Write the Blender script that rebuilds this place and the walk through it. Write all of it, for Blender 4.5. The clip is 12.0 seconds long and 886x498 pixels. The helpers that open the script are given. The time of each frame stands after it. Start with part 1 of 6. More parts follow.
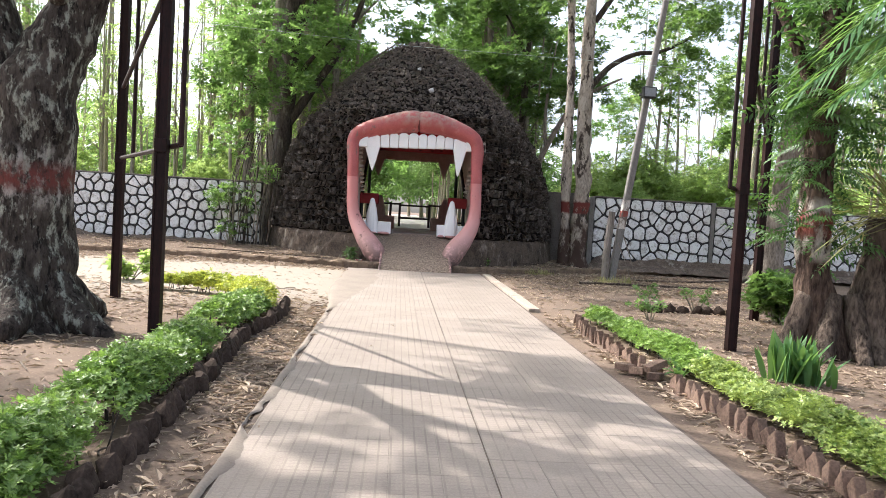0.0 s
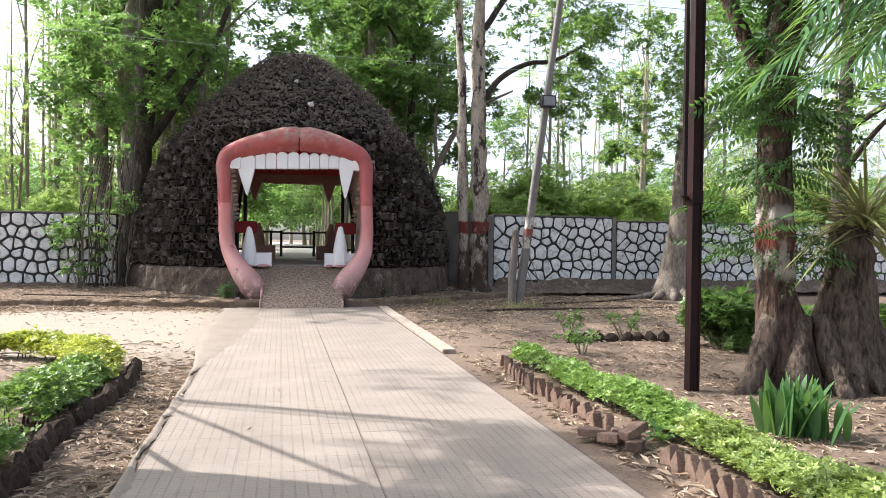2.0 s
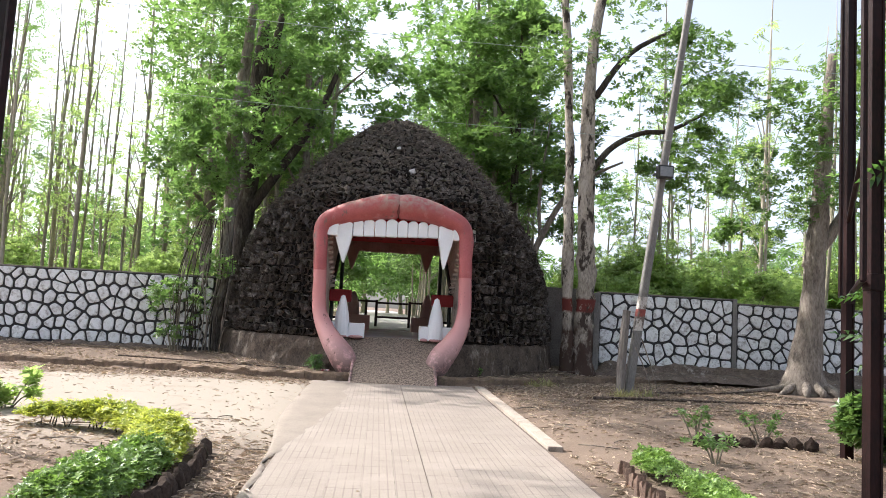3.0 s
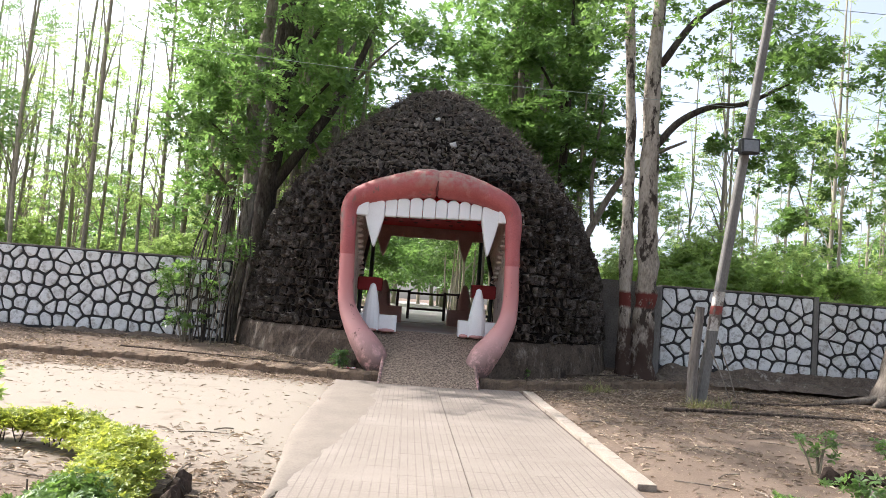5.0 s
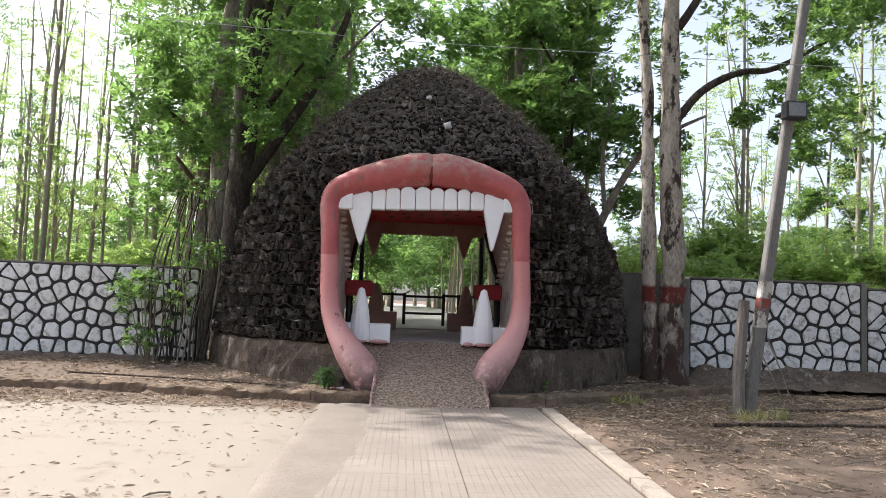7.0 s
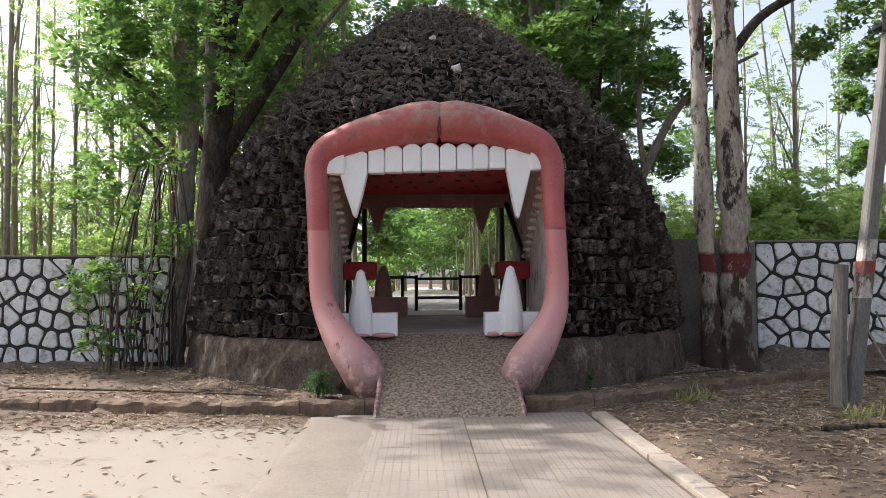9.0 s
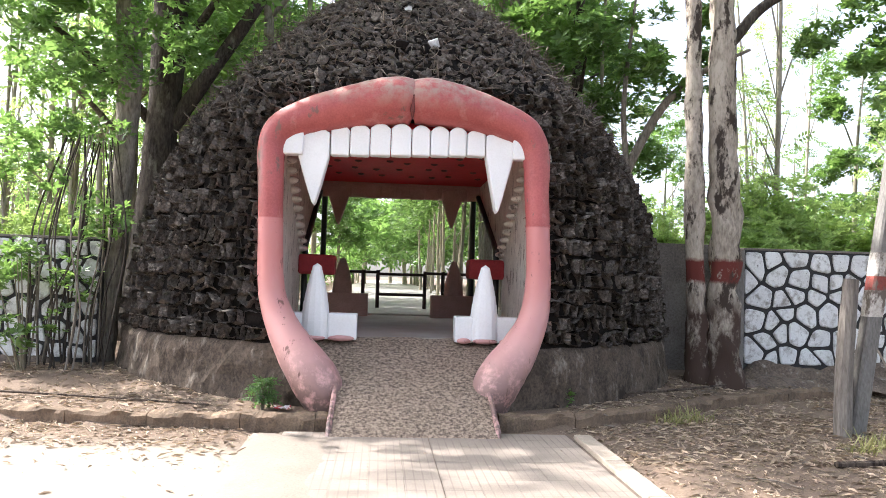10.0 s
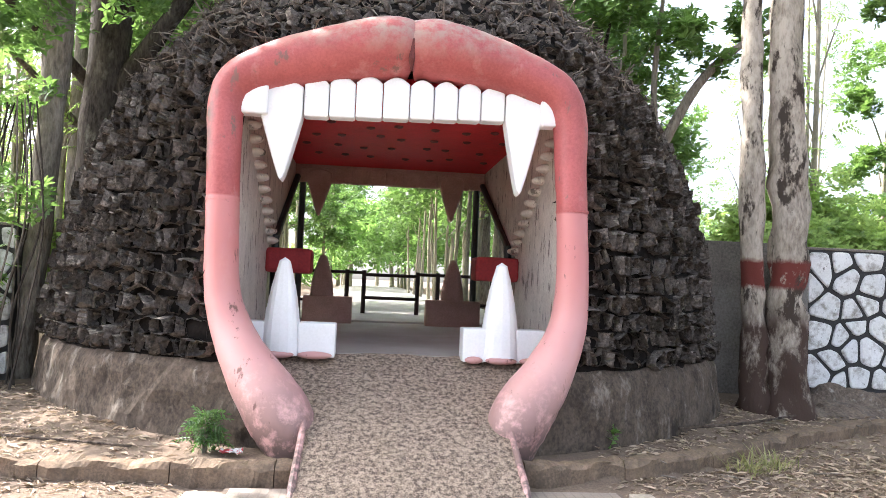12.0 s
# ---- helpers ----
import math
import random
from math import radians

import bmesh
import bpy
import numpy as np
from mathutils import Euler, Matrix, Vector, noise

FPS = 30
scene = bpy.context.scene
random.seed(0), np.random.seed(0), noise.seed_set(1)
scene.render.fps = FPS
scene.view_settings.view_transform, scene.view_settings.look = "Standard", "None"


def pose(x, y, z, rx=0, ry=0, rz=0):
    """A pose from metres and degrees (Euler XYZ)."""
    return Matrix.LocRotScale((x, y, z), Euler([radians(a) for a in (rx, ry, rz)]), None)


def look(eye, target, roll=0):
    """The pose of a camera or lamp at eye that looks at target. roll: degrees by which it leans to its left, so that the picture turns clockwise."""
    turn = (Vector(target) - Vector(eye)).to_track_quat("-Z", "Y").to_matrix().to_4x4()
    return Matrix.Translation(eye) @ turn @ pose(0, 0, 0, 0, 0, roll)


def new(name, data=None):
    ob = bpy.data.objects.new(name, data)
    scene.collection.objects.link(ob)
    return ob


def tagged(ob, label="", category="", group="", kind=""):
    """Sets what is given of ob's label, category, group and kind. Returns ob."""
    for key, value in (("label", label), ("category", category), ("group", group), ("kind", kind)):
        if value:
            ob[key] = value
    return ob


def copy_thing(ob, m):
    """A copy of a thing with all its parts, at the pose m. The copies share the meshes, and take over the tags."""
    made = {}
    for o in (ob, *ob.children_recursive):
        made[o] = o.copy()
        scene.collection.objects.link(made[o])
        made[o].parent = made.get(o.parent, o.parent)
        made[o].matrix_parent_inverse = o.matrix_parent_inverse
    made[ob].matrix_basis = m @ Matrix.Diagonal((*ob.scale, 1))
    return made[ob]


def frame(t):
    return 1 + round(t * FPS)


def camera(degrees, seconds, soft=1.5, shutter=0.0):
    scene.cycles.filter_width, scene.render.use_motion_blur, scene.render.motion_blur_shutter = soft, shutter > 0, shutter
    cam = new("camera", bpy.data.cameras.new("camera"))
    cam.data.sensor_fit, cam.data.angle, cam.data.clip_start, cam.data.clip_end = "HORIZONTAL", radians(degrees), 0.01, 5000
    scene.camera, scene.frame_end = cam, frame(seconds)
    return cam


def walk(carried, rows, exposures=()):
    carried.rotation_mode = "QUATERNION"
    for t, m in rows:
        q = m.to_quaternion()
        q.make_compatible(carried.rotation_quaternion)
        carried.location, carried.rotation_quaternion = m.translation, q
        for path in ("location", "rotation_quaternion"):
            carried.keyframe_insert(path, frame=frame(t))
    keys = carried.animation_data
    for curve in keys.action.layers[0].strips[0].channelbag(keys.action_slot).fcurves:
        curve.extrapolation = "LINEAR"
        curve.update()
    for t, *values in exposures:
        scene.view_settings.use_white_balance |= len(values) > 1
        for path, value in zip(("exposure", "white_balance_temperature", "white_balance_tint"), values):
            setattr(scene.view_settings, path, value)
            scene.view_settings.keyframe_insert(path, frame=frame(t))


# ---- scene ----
cam = camera(62.35, 12.0, soft=0.6)
METRES, EYE, TILT, LEAN, TURN = 12.8, 1.5, 0.0, 0.0, -3.6
ROWS = [
    (0.0, -0.0017, 0.0032, -0.0038, 0.17, -2.72, -3.40),
    (0.5, -0.0073, 0.0380, 0.0002, -0.74, 1.07, -1.75),
    (1, -0.0073, 0.0773, -0.0033, -4.21, 0.99, -0.85),
    (1.5, -0.0082, 0.1141, -0.0020, -7.67, 1.56, -2.42),
    (2, -0.0107, 0.1522, -0.0013, -8.89, -0.58, -0.80),
    (2.5, -0.0118, 0.1914, 0.0045, -5.64, 1.49, -2.11),
    (3, -0.0104, 0.2337, 0.0031, -1.46, 4.84, -3.14),
    (5, -0.0272, 0.3920, 0.0016, 0.84, 4.07, -4.31),
    (5.5, -0.0291, 0.4315, 0.0027, -2.41, 2.50, -3.53),
    (6, -0.0360, 0.4761, 0.0028, -1.20, -0.17, -1.99),
    (6.5, -0.0358, 0.5099, 0.0060, 0.18, 4.15, -2.84),
    (8.5, -0.0309, 0.6885, 0.0064, 2.13, 3.62, 1.44),
    (9, -0.0371, 0.7325, 0.0054, 1.87, 2.72, 0.44),
    (9.5, -0.0432, 0.7749, 0.0052, -0.91, 3.39, 0.05),
    (10, -0.0476, 0.8196, 0.0108, -1.31, 2.30, -1.73),
    (10.5, -0.0538, 0.8666, 0.0050, -8.18, 2.66, -0.14),
    (11, -0.0557, 0.9072, 0.0075, -4.78, 2.04, -2.67),
    (11.5, -0.0563, 0.9478, 0.0092, -5.65, 0.69, -0.93),
    (12, -0.0578, 0.9839, 0.0079, -2.36, 2.62, -2.39),
]
EXPOSURES = [(0.0, 1.62, 6150, 11), (3.0, 1.46, 6050, 11), (6.5, 1.36, 6050, 11), (8.5, 1.1, 6100, 11), (9.0, 1.18, 6100, 11), (9.5, 1.98, 6100, 11), (10.5, 2.22, 6050, 11), (12.0, 2.6, 6050, 11)]
walk(cam, [(t, pose(0, 0, EYE, TILT, LEAN, TURN) @ pose(METRES * x, METRES * y, METRES * z, 90 + pitch, roll, yaw)) for t, x, y, z, yaw, pitch, roll in ROWS], EXPOSURES)

# ---- daylight: hazy sky, low-middle sun ahead and to the left ----
SUN_AZ, SUN_EL = radians(-62), radians(44)  # azimuth from +y, towards +x
world = bpy.data.worlds.new("sky")
scene.world = world
world.use_nodes = True
wn = world.node_tree.nodes
sky = wn.new("ShaderNodeTexSky")
sky.sky_type, sky.sun_disc = "NISHITA", False
sky.sun_elevation, sky.sun_rotation = SUN_EL, SUN_AZ
sky.air_density, sky.dust_density, sky.ozone_density = 0.7, 4.0, 0.0
wn["Background"].inputs["Strength"].default_value = 0.15
haze = wn.new("ShaderNodeHueSaturation")  # the thin haze pales the blue
haze.inputs["Saturation"].default_value = 0.52
world.node_tree.links.new(sky.outputs["Color"], haze.inputs["Color"])
world.node_tree.links.new(haze.outputs["Color"], wn["Background"].inputs["Color"])
sun_data = bpy.data.lights.new("sun", "SUN")
sun_data.energy, sun_data.angle, sun_data.color = 2.9, radians(0.6), (1.0, 0.94, 0.85)
sun = new("sun", sun_data)
sun_way = Vector((math.sin(SUN_AZ) * math.cos(SUN_EL), math.cos(SUN_AZ) * math.cos(SUN_EL), math.sin(SUN_EL)))
sun.matrix_world = look(sun_way * 60, (0, 0, 0))

# ---- materials ----
def mat(name, base, dark, scale=6.0, fine=60.0, rough=0.85, bump=0.3, mid=0.5, island=0.0, stretch=(1, 1, 1), fine_mix=0.5, metal=0.0, dist=0.02, spread=0.13):
    """Two-scale mottled surface in world or object space, with fine relief."""
    m = bpy.data.materials.new(name)
    m.use_nodes = True
    t = m.node_tree
    n, l = t.nodes, t.links
    bsdf = n["Principled BSDF"]
    geo = n.new("ShaderNodeNewGeometry")
    mp = n.new("ShaderNodeMapping")
    mp.inputs["Scale"].default_value = stretch
    l.new(geo.outputs["Position"], mp.inputs["Vector"])
    big, small = n.new("ShaderNodeTexNoise"), n.new("ShaderNodeTexNoise")
    for tex, s, d in ((big, scale, 5), (small, fine, 3)):
        tex.inputs["Scale"].default_value = s
        tex.inputs["Detail"].default_value = d
        tex.inputs["Roughness"].default_value = 0.65
        l.new(mp.outputs["Vector"], tex.inputs["Vector"])
    mix = n.new("ShaderNodeMix")
    mix.inputs["Factor"].default_value = fine_mix
    l.new(big.outputs["Fac"], mix.inputs["A"])
    l.new(small.outputs["Fac"], mix.inputs["B"])
    ramp = n.new("ShaderNodeValToRGB")
    ramp.color_ramp.elements[0].position, ramp.color_ramp.elements[0].color = mid - spread, (*dark, 1)
    ramp.color_ramp.elements[1].position, ramp.color_ramp.elements[1].color = mid + spread, (*base, 1)
    l.new(mix.outputs["Result"], ramp.inputs["Fac"])
    out = ramp.outputs["Color"]
    if island:
        info, hsv = n.new("ShaderNodeObjectInfo"), n.new("ShaderNodeHueSaturation")
        add = n.new("ShaderNodeMath")
        add.operation = "ADD"
        l.new(info.outputs["Random"], add.inputs[0])
        l.new(geo.outputs["Random Per Island"], add.inputs[1])
        rng = n.new("ShaderNodeMapRange")
        rng.inputs["From Max"].default_value = 2.0
        rng.inputs["To Min"].default_value, rng.inputs["To Max"].default_value = 1 - island, 1 + island
        l.new(add.outputs[0], rng.inputs["Value"])
        l.new(rng.outputs["Result"], hsv.inputs["Value"])
        l.new(out, hsv.inputs["Color"])
        out = hsv.outputs["Color"]
    l.new(out, bsdf.inputs["Base Color"])
    bsdf.inputs["Roughness"].default_value = rough
    bsdf.inputs["Metallic"].default_value = metal
    if bump:
        b = n.new("ShaderNodeBump")
        b.inputs["Strength"].default_value, b.inputs["Distance"].default_value = bump, dist
        l.new(mix.outputs["Result"], b.inputs["Height"])
        l.new(b.outputs["Normal"], bsdf.inputs["Normal"])
    return m


def over(m, colour, factor_nodes):
    """Lay a second colour over a material where factor_nodes(nodes, links) is 1."""
    n, l = m.node_tree.nodes, m.node_tree.links
    socket = n["Principled BSDF"].inputs["Base Color"]
    source = socket.links[0].from_socket
    mix = n.new("ShaderNodeMix")
    mix.data_type = "RGBA"
    mix.inputs["B"].default_value = (*colour, 1)
    l.new(source, mix.inputs["A"])
    l.new(factor_nodes(n, l), mix.inputs["Factor"])
    l.new(mix.outputs["Result"], socket)
    return m


def noise_mask(scale, low, high, stretch=(1, 1, 1)):
    def build(n, l):
        geo, mp, tex, rng = n.new("ShaderNodeNewGeometry"), n.new("ShaderNodeMapping"), n.new("ShaderNodeTexNoise"), n.new("ShaderNodeMapRange")
        mp.inputs["Scale"].default_value = stretch
        l.new(geo.outputs["Position"], mp.inputs["Vector"])
        l.new(mp.outputs["Vector"], tex.inputs["Vector"])
        tex.inputs["Scale"].default_value, tex.inputs["Detail"].default_value, tex.inputs["Roughness"].default_value = scale, 6, 0.7
        rng.inputs["From Min"].default_value, rng.inputs["From Max"].default_value = low, high
        l.new(tex.outputs["Fac"], rng.inputs["Value"])
        return rng.outputs["Result"]
    return build


def height_mask(z0, z1, wobble=0.1, scale=8):
    """1 above z1, 0 below z0 (or the reverse), with a ragged edge."""
    def build(n, l):
        geo, sep, tex, add, rng = n.new("ShaderNodeNewGeometry"), n.new("ShaderNodeSeparateXYZ"), n.new("ShaderNodeTexNoise"), n.new("ShaderNodeMath"), n.new("ShaderNodeMapRange")
        l.new(geo.outputs["Position"], sep.inputs[0])
        l.new(geo.outputs["Position"], tex.inputs["Vector"])
        tex.inputs["Scale"].default_value, tex.inputs["Detail"].default_value = scale, 4
        add.operation, add.inputs[1].default_value = "MULTIPLY_ADD", wobble
        l.new(tex.outputs["Fac"], add.inputs[0])
        l.new(sep.outputs["Z"], add.inputs[2])
        rng.inputs["From Min"].default_value, rng.inputs["From Max"].default_value = z0, z1
        l.new(add.outputs[0], rng.inputs["Value"])
        return rng.outputs["Result"]
    return build


def axis_mask(axis, a, b, wobble=0.6, scale=1.2):
    """0 at a, 1 at b along one axis of the plan, with a ragged edge."""
    def build(n, l):
        geo, sep, tex, add, rng = n.new("ShaderNodeNewGeometry"), n.new("ShaderNodeSeparateXYZ"), n.new("ShaderNodeTexNoise"), n.new("ShaderNodeMath"), n.new("ShaderNodeMapRange")
        l.new(geo.outputs["Position"], sep.inputs[0])
        l.new(geo.outputs["Position"], tex.inputs["Vector"])
        tex.inputs["Scale"].default_value, tex.inputs["Detail"].default_value = scale, 5
        add.operation, add.inputs[1].default_value = "MULTIPLY_ADD", wobble
        l.new(tex.outputs["Fac"], add.inputs[0])
        l.new(sep.outputs[axis], add.inputs[2])
        rng.inputs["From Min"].default_value, rng.inputs["From Max"].default_value = a, b
        l.new(add.outputs[0], rng.inputs["Value"])
        return rng.outputs["Result"]
    return build


def band_mask(z0, z1, edge=0.03):
    """1 between z0 and z1, with slightly ragged edges."""
    def build(n, l):
        lo, hi = height_mask(z0 - edge, z0 + edge, 0.08, 14)(n, l), height_mask(z1 + edge, z1 - edge, 0.08, 14)(n, l)
        mul = n.new("ShaderNodeMath")
        mul.operation = "MULTIPLY"
        l.new(lo, mul.inputs[0])
        l.new(hi, mul.inputs[1])
        return mul.outputs[0]
    return build


def both(one, two):
    """The product of two masks."""
    def build(n, l):
        mul = n.new("ShaderNodeMath")
        mul.operation = "MULTIPLY"
        l.new(one(n, l), mul.inputs[0])
        l.new(two(n, l), mul.inputs[1])
        return mul.outputs[0]
    return build


def leaf_mat(name, base, dark, glow, trans=0.45, rough=0.5):
    """Thin leaf: gloss on top, light shining through, colour varied leaf by leaf."""
    m = bpy.data.materials.new(name)
    m.use_nodes = True
    n, l = m.node_tree.nodes, m.node_tree.links
    bsdf, out = n["Principled BSDF"], n["Material Output"]
    geo, info, tex = n.new("ShaderNodeNewGeometry"), n.new("ShaderNodeObjectInfo"), n.new("ShaderNodeTexNoise")
    tex.inputs["Scale"].default_value = 0.9
    l.new(geo.outputs["Position"], tex.inputs["Vector"])
    mean = n.new("ShaderNodeMath")
    mean.operation = "MULTIPLY_ADD"
    mean.inputs[1].default_value = 0.6
    l.new(geo.outputs["Random Per Island"], mean.inputs[0])
    sub = n.new("ShaderNodeMath")
    sub.operation = "MULTIPLY"
    sub.inputs[1].default_value = 0.55
    l.new(tex.outputs["Fac"], sub.inputs[0])
    l.new(sub.outputs[0], mean.inputs[2])
    ramp = n.new("ShaderNodeValToRGB")
    ramp.color_ramp.elements[0].position, ramp.color_ramp.elements[0].color = 0.15, (*dark, 1)
    ramp.color_ramp.elements[1].position, ramp.color_ramp.elements[1].color = 0.9, (*base, 1)
    l.new(mean.outputs[0], ramp.inputs["Fac"])
    l.new(ramp.outputs["Color"], bsdf.inputs["Base Color"])
    bsdf.inputs["Roughness"].default_value = rough
    tr, mix = n.new("ShaderNodeBsdfTranslucent"), n.new("ShaderNodeMixShader")
    hue = n.new("ShaderNodeMix")
    hue.data_type = "RGBA"
    hue.inputs["Factor"].default_value = 0.6
    hue.inputs["B"].default_value = (*glow, 1)
    l.new(ramp.outputs["Color"], hue.inputs["A"])
    l.new(hue.outputs["Result"], tr.inputs["Color"])
    mix.inputs["Fac"].default_value = trans
    l.new(bsdf.outputs[0], mix.inputs[1])
    l.new(tr.outputs[0], mix.inputs[2])
    l.new(mix.outputs[0], out.inputs["Surface"])
    return m


DIRT = mat("dirt", (0.225, 0.165, 0.122), (0.125, 0.09, 0.067), 0.9, 45, 0.95, 0.5, 0.5)
over(DIRT, (0.145, 0.108, 0.083), noise_mask(2.2, 0.50, 0.72))
over(DIRT, (0.10, 0.075, 0.058), noise_mask(17, 0.60, 0.70))
over(DIRT, (0.38, 0.30, 0.235), noise_mask(28, 0.62, 0.70))
over(DIRT, (0.305, 0.26, 0.212), both(both(axis_mask("X", 0.2, -0.9), axis_mask("Y", 10.5, 12.5)), both(axis_mask("Y", 18.3, 17.6), noise_mask(1.4, 0.80, 0.56))))
TILE = mat("cement_tile", (0.298, 0.247, 0.206), (0.208, 0.17, 0.14), 1.1, 70, 0.8, 0.15, 0.5, island=0.06)
over(TILE, (0.30, 0.25, 0.20), noise_mask(2.6, 0.58, 0.85))


def groove_mask(x0, y0, px, py, wx, wy, depth):
    """Dirt-filled chequer grooves: lines every px and py metres."""
    def build(n, l):
        geo, sep = n.new("ShaderNodeNewGeometry"), n.new("ShaderNodeSeparateXYZ")
        l.new(geo.outputs["Position"], sep.inputs[0])
        out = []
        for axis, start, pitch, width, much in (("X", x0, px, wx, depth), ("Y", y0, py, wy, depth * 0.55)):
            a, b, c, d, e = (n.new("ShaderNodeMath") for k in range(5))
            a.operation, a.inputs[1].default_value = "SUBTRACT", start
            l.new(sep.outputs[axis], a.inputs[0])
            b.operation, b.inputs[1].default_value = "DIVIDE", pitch
            l.new(a.outputs[0], b.inputs[0])
            c.operation = "FRACT"
            l.new(b.outputs[0], c.inputs[0])
            d.operation, d.inputs[1].default_value = "LESS_THAN", width
            l.new(c.outputs[0], d.inputs[0])
            e.operation, e.inputs[1].default_value = "MULTIPLY", much
            l.new(d.outputs[0], e.inputs[0])
            out.append(e.outputs[0])
        top = n.new("ShaderNodeMath")
        top.operation = "MAXIMUM"
        l.new(out[0], top.inputs[0])
        l.new(out[1], top.inputs[1])
        worn = noise_mask(1.7, 0.36, 0.56)(n, l)
        both = n.new("ShaderNodeMath")
        both.operation = "MULTIPLY"
        l.new(top.outputs[0], both.inputs[0])
        l.new(worn, both.inputs[1])
        return both.outputs[0]
    return build


over(TILE, (0.19, 0.155, 0.125), groove_mask(0.6, 18.3, 0.07425, 0.0495, 0.17, 0.16, 1.0))
CONCRETE = mat("kerb_concrete", (0.27, 0.19, 0.13), (0.12, 0.088, 0.064), 3.0, 50, 0.9, 0.4)
over(CONCRETE, (0.11, 0.083, 0.062), noise_mask(5, 0.48, 0.66))
STRIP = mat("pale_strip_concrete", (0.40, 0.335, 0.27), (0.27, 0.222, 0.178), 3, 60, 0.9, 0.3)
over(STRIP, (0.16, 0.125, 0.098), noise_mask(4, 0.56, 0.72))
JOINT = mat("joint_dirt", (0.16, 0.12, 0.09), (0.09, 0.065, 0.05), 8, 60, 1.0, 0.3)
ROCK = mat("dark_rock", (0.178, 0.150, 0.129), (0.026, 0.021, 0.018), 5, 34, 0.9, 0.9, 0.5, island=0.35, dist=0.04)
over(ROCK, (0.32, 0.275, 0.235), noise_mask(13, 0.55, 0.70))
# Mortar near black: the shade between stones and in hollows is its colour.
HOLLOW_SHADE = mat("rock_hollow_shade", (0.016, 0.0125, 0.0105), (0.005, 0.004, 0.0035), 6, 40, 0.95, 0.6)
PLINTH = mat("plinth_render", (0.135, 0.103, 0.078), (0.045, 0.035, 0.028), 3.5, 30, 0.9, 0.5, 0.5, stretch=(1, 1, 0.8))
over(PLINTH, (0.27, 0.235, 0.195), noise_mask(6, 0.55, 0.72, (1, 1, 0.4)))
over(PLINTH, (0.035, 0.027, 0.022), noise_mask(3.2, 0.56, 0.68, (1, 1, 0.6)))
LIP = mat("lip_paint", (0.44, 0.105, 0.10), (0.31, 0.066, 0.062), 2.2, 40, 0.5, 0.12, 0.5)
over(LIP, (0.53, 0.20, 0.19), height_mask(2.31, 2.29, 0.0, 3))
over(LIP, (0.62, 0.36, 0.335), height_mask(2.1, 0.75, 0.5, 3))
over(LIP, (0.56, 0.28, 0.26), noise_mask(3.5, 0.58, 0.88, (1, 1, 0.6)))
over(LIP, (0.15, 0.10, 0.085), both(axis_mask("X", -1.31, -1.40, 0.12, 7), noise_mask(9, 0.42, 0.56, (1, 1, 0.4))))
over(LIP, (0.36, 0.255, 0.205), both(height_mask(3.75, 4.06, 0.12, 6), noise_mask(6, 0.40, 0.58)))
over(LIP, (0.20, 0.095, 0.08), noise_mask(7, 0.61, 0.66, (1, 1, 0.45)))
over(LIP, (0.12, 0.08, 0.07), both(height_mask(1.10, 0.35, 0.35, 6), noise_mask(6, 0.36, 0.52)))
LIP_CRACK = mat("lip_crack", (0.16, 0.04, 0.035), (0.09, 0.02, 0.02), 9, 50, 0.8, 0.3)
TOOTH = mat("tooth_paint", (0.84, 0.84, 0.84), (0.77, 0.77, 0.76), 2.5, 40, 0.45, 0.1, 0.42)
over(TOOTH, (0.45, 0.42, 0.38), noise_mask(9, 0.70, 0.78))
RED = mat("mouth_red", (0.66, 0.022, 0.03), (0.50, 0.014, 0.02), 2.5, 30, 0.6, 0.35)
GUM = mat("dull_red_gum", (0.36, 0.028, 0.032), (0.24, 0.018, 0.022), 3, 30, 0.75, 0.3)
CHEEK = mat("cheek_plaster", (0.72, 0.66, 0.58), (0.52, 0.46, 0.40), 3, 30, 0.85, 0.3)
over(CHEEK, (0.17, 0.14, 0.115), noise_mask(9, 0.56, 0.63, (1, 1, 0.3)))
BROWN = mat("rear_shade_brown", (0.52, 0.34, 0.29), (0.36, 0.23, 0.19), 3, 40, 0.8, 0.2)
PEBBLE = mat("pebble_dash", (0.44, 0.335, 0.25), (0.085, 0.058, 0.042), 27, 80, 0.9, 1.0, 0.50, fine_mix=0.35, dist=0.03, spread=0.09)
over(PEBBLE, (0.20, 0.16, 0.13), noise_mask(2.0, 0.58, 0.8))
BLACK = mat("black_joint_paint", (0.03, 0.028, 0.028), (0.012, 0.012, 0.012), 5, 40, 0.75, 0.4)
over(BLACK, (0.12, 0.10, 0.085), noise_mask(4, 0.6, 0.8))
WHITE = mat("white_stone_paint", (0.72, 0.715, 0.71), (0.54, 0.535, 0.53), 3, 40, 0.7, 0.35, 0.45, island=0.10)
over(WHITE, (0.30, 0.28, 0.255), noise_mask(8, 0.50, 0.66))
over(WHITE, (0.10, 0.095, 0.09), noise_mask(14, 0.64, 0.70))
GREYWALL = mat("old_wall_render", (0.22, 0.195, 0.17), (0.09, 0.078, 0.066), 2, 30, 0.9, 0.4)
STEEL = mat("rusty_steel", (0.026, 0.0095, 0.0085), (0.008, 0.0045, 0.0045), 4, 60, 0.55, 0.15, stretch=(1, 1, 0.3))
FOOTING = mat("stained_footing", (0.20, 0.15, 0.115), (0.06, 0.044, 0.034), 4, 30, 0.95, 0.8, 0.5, dist=0.04)
over(FOOTING, (0.36, 0.32, 0.28), noise_mask(6, 0.58, 0.70))
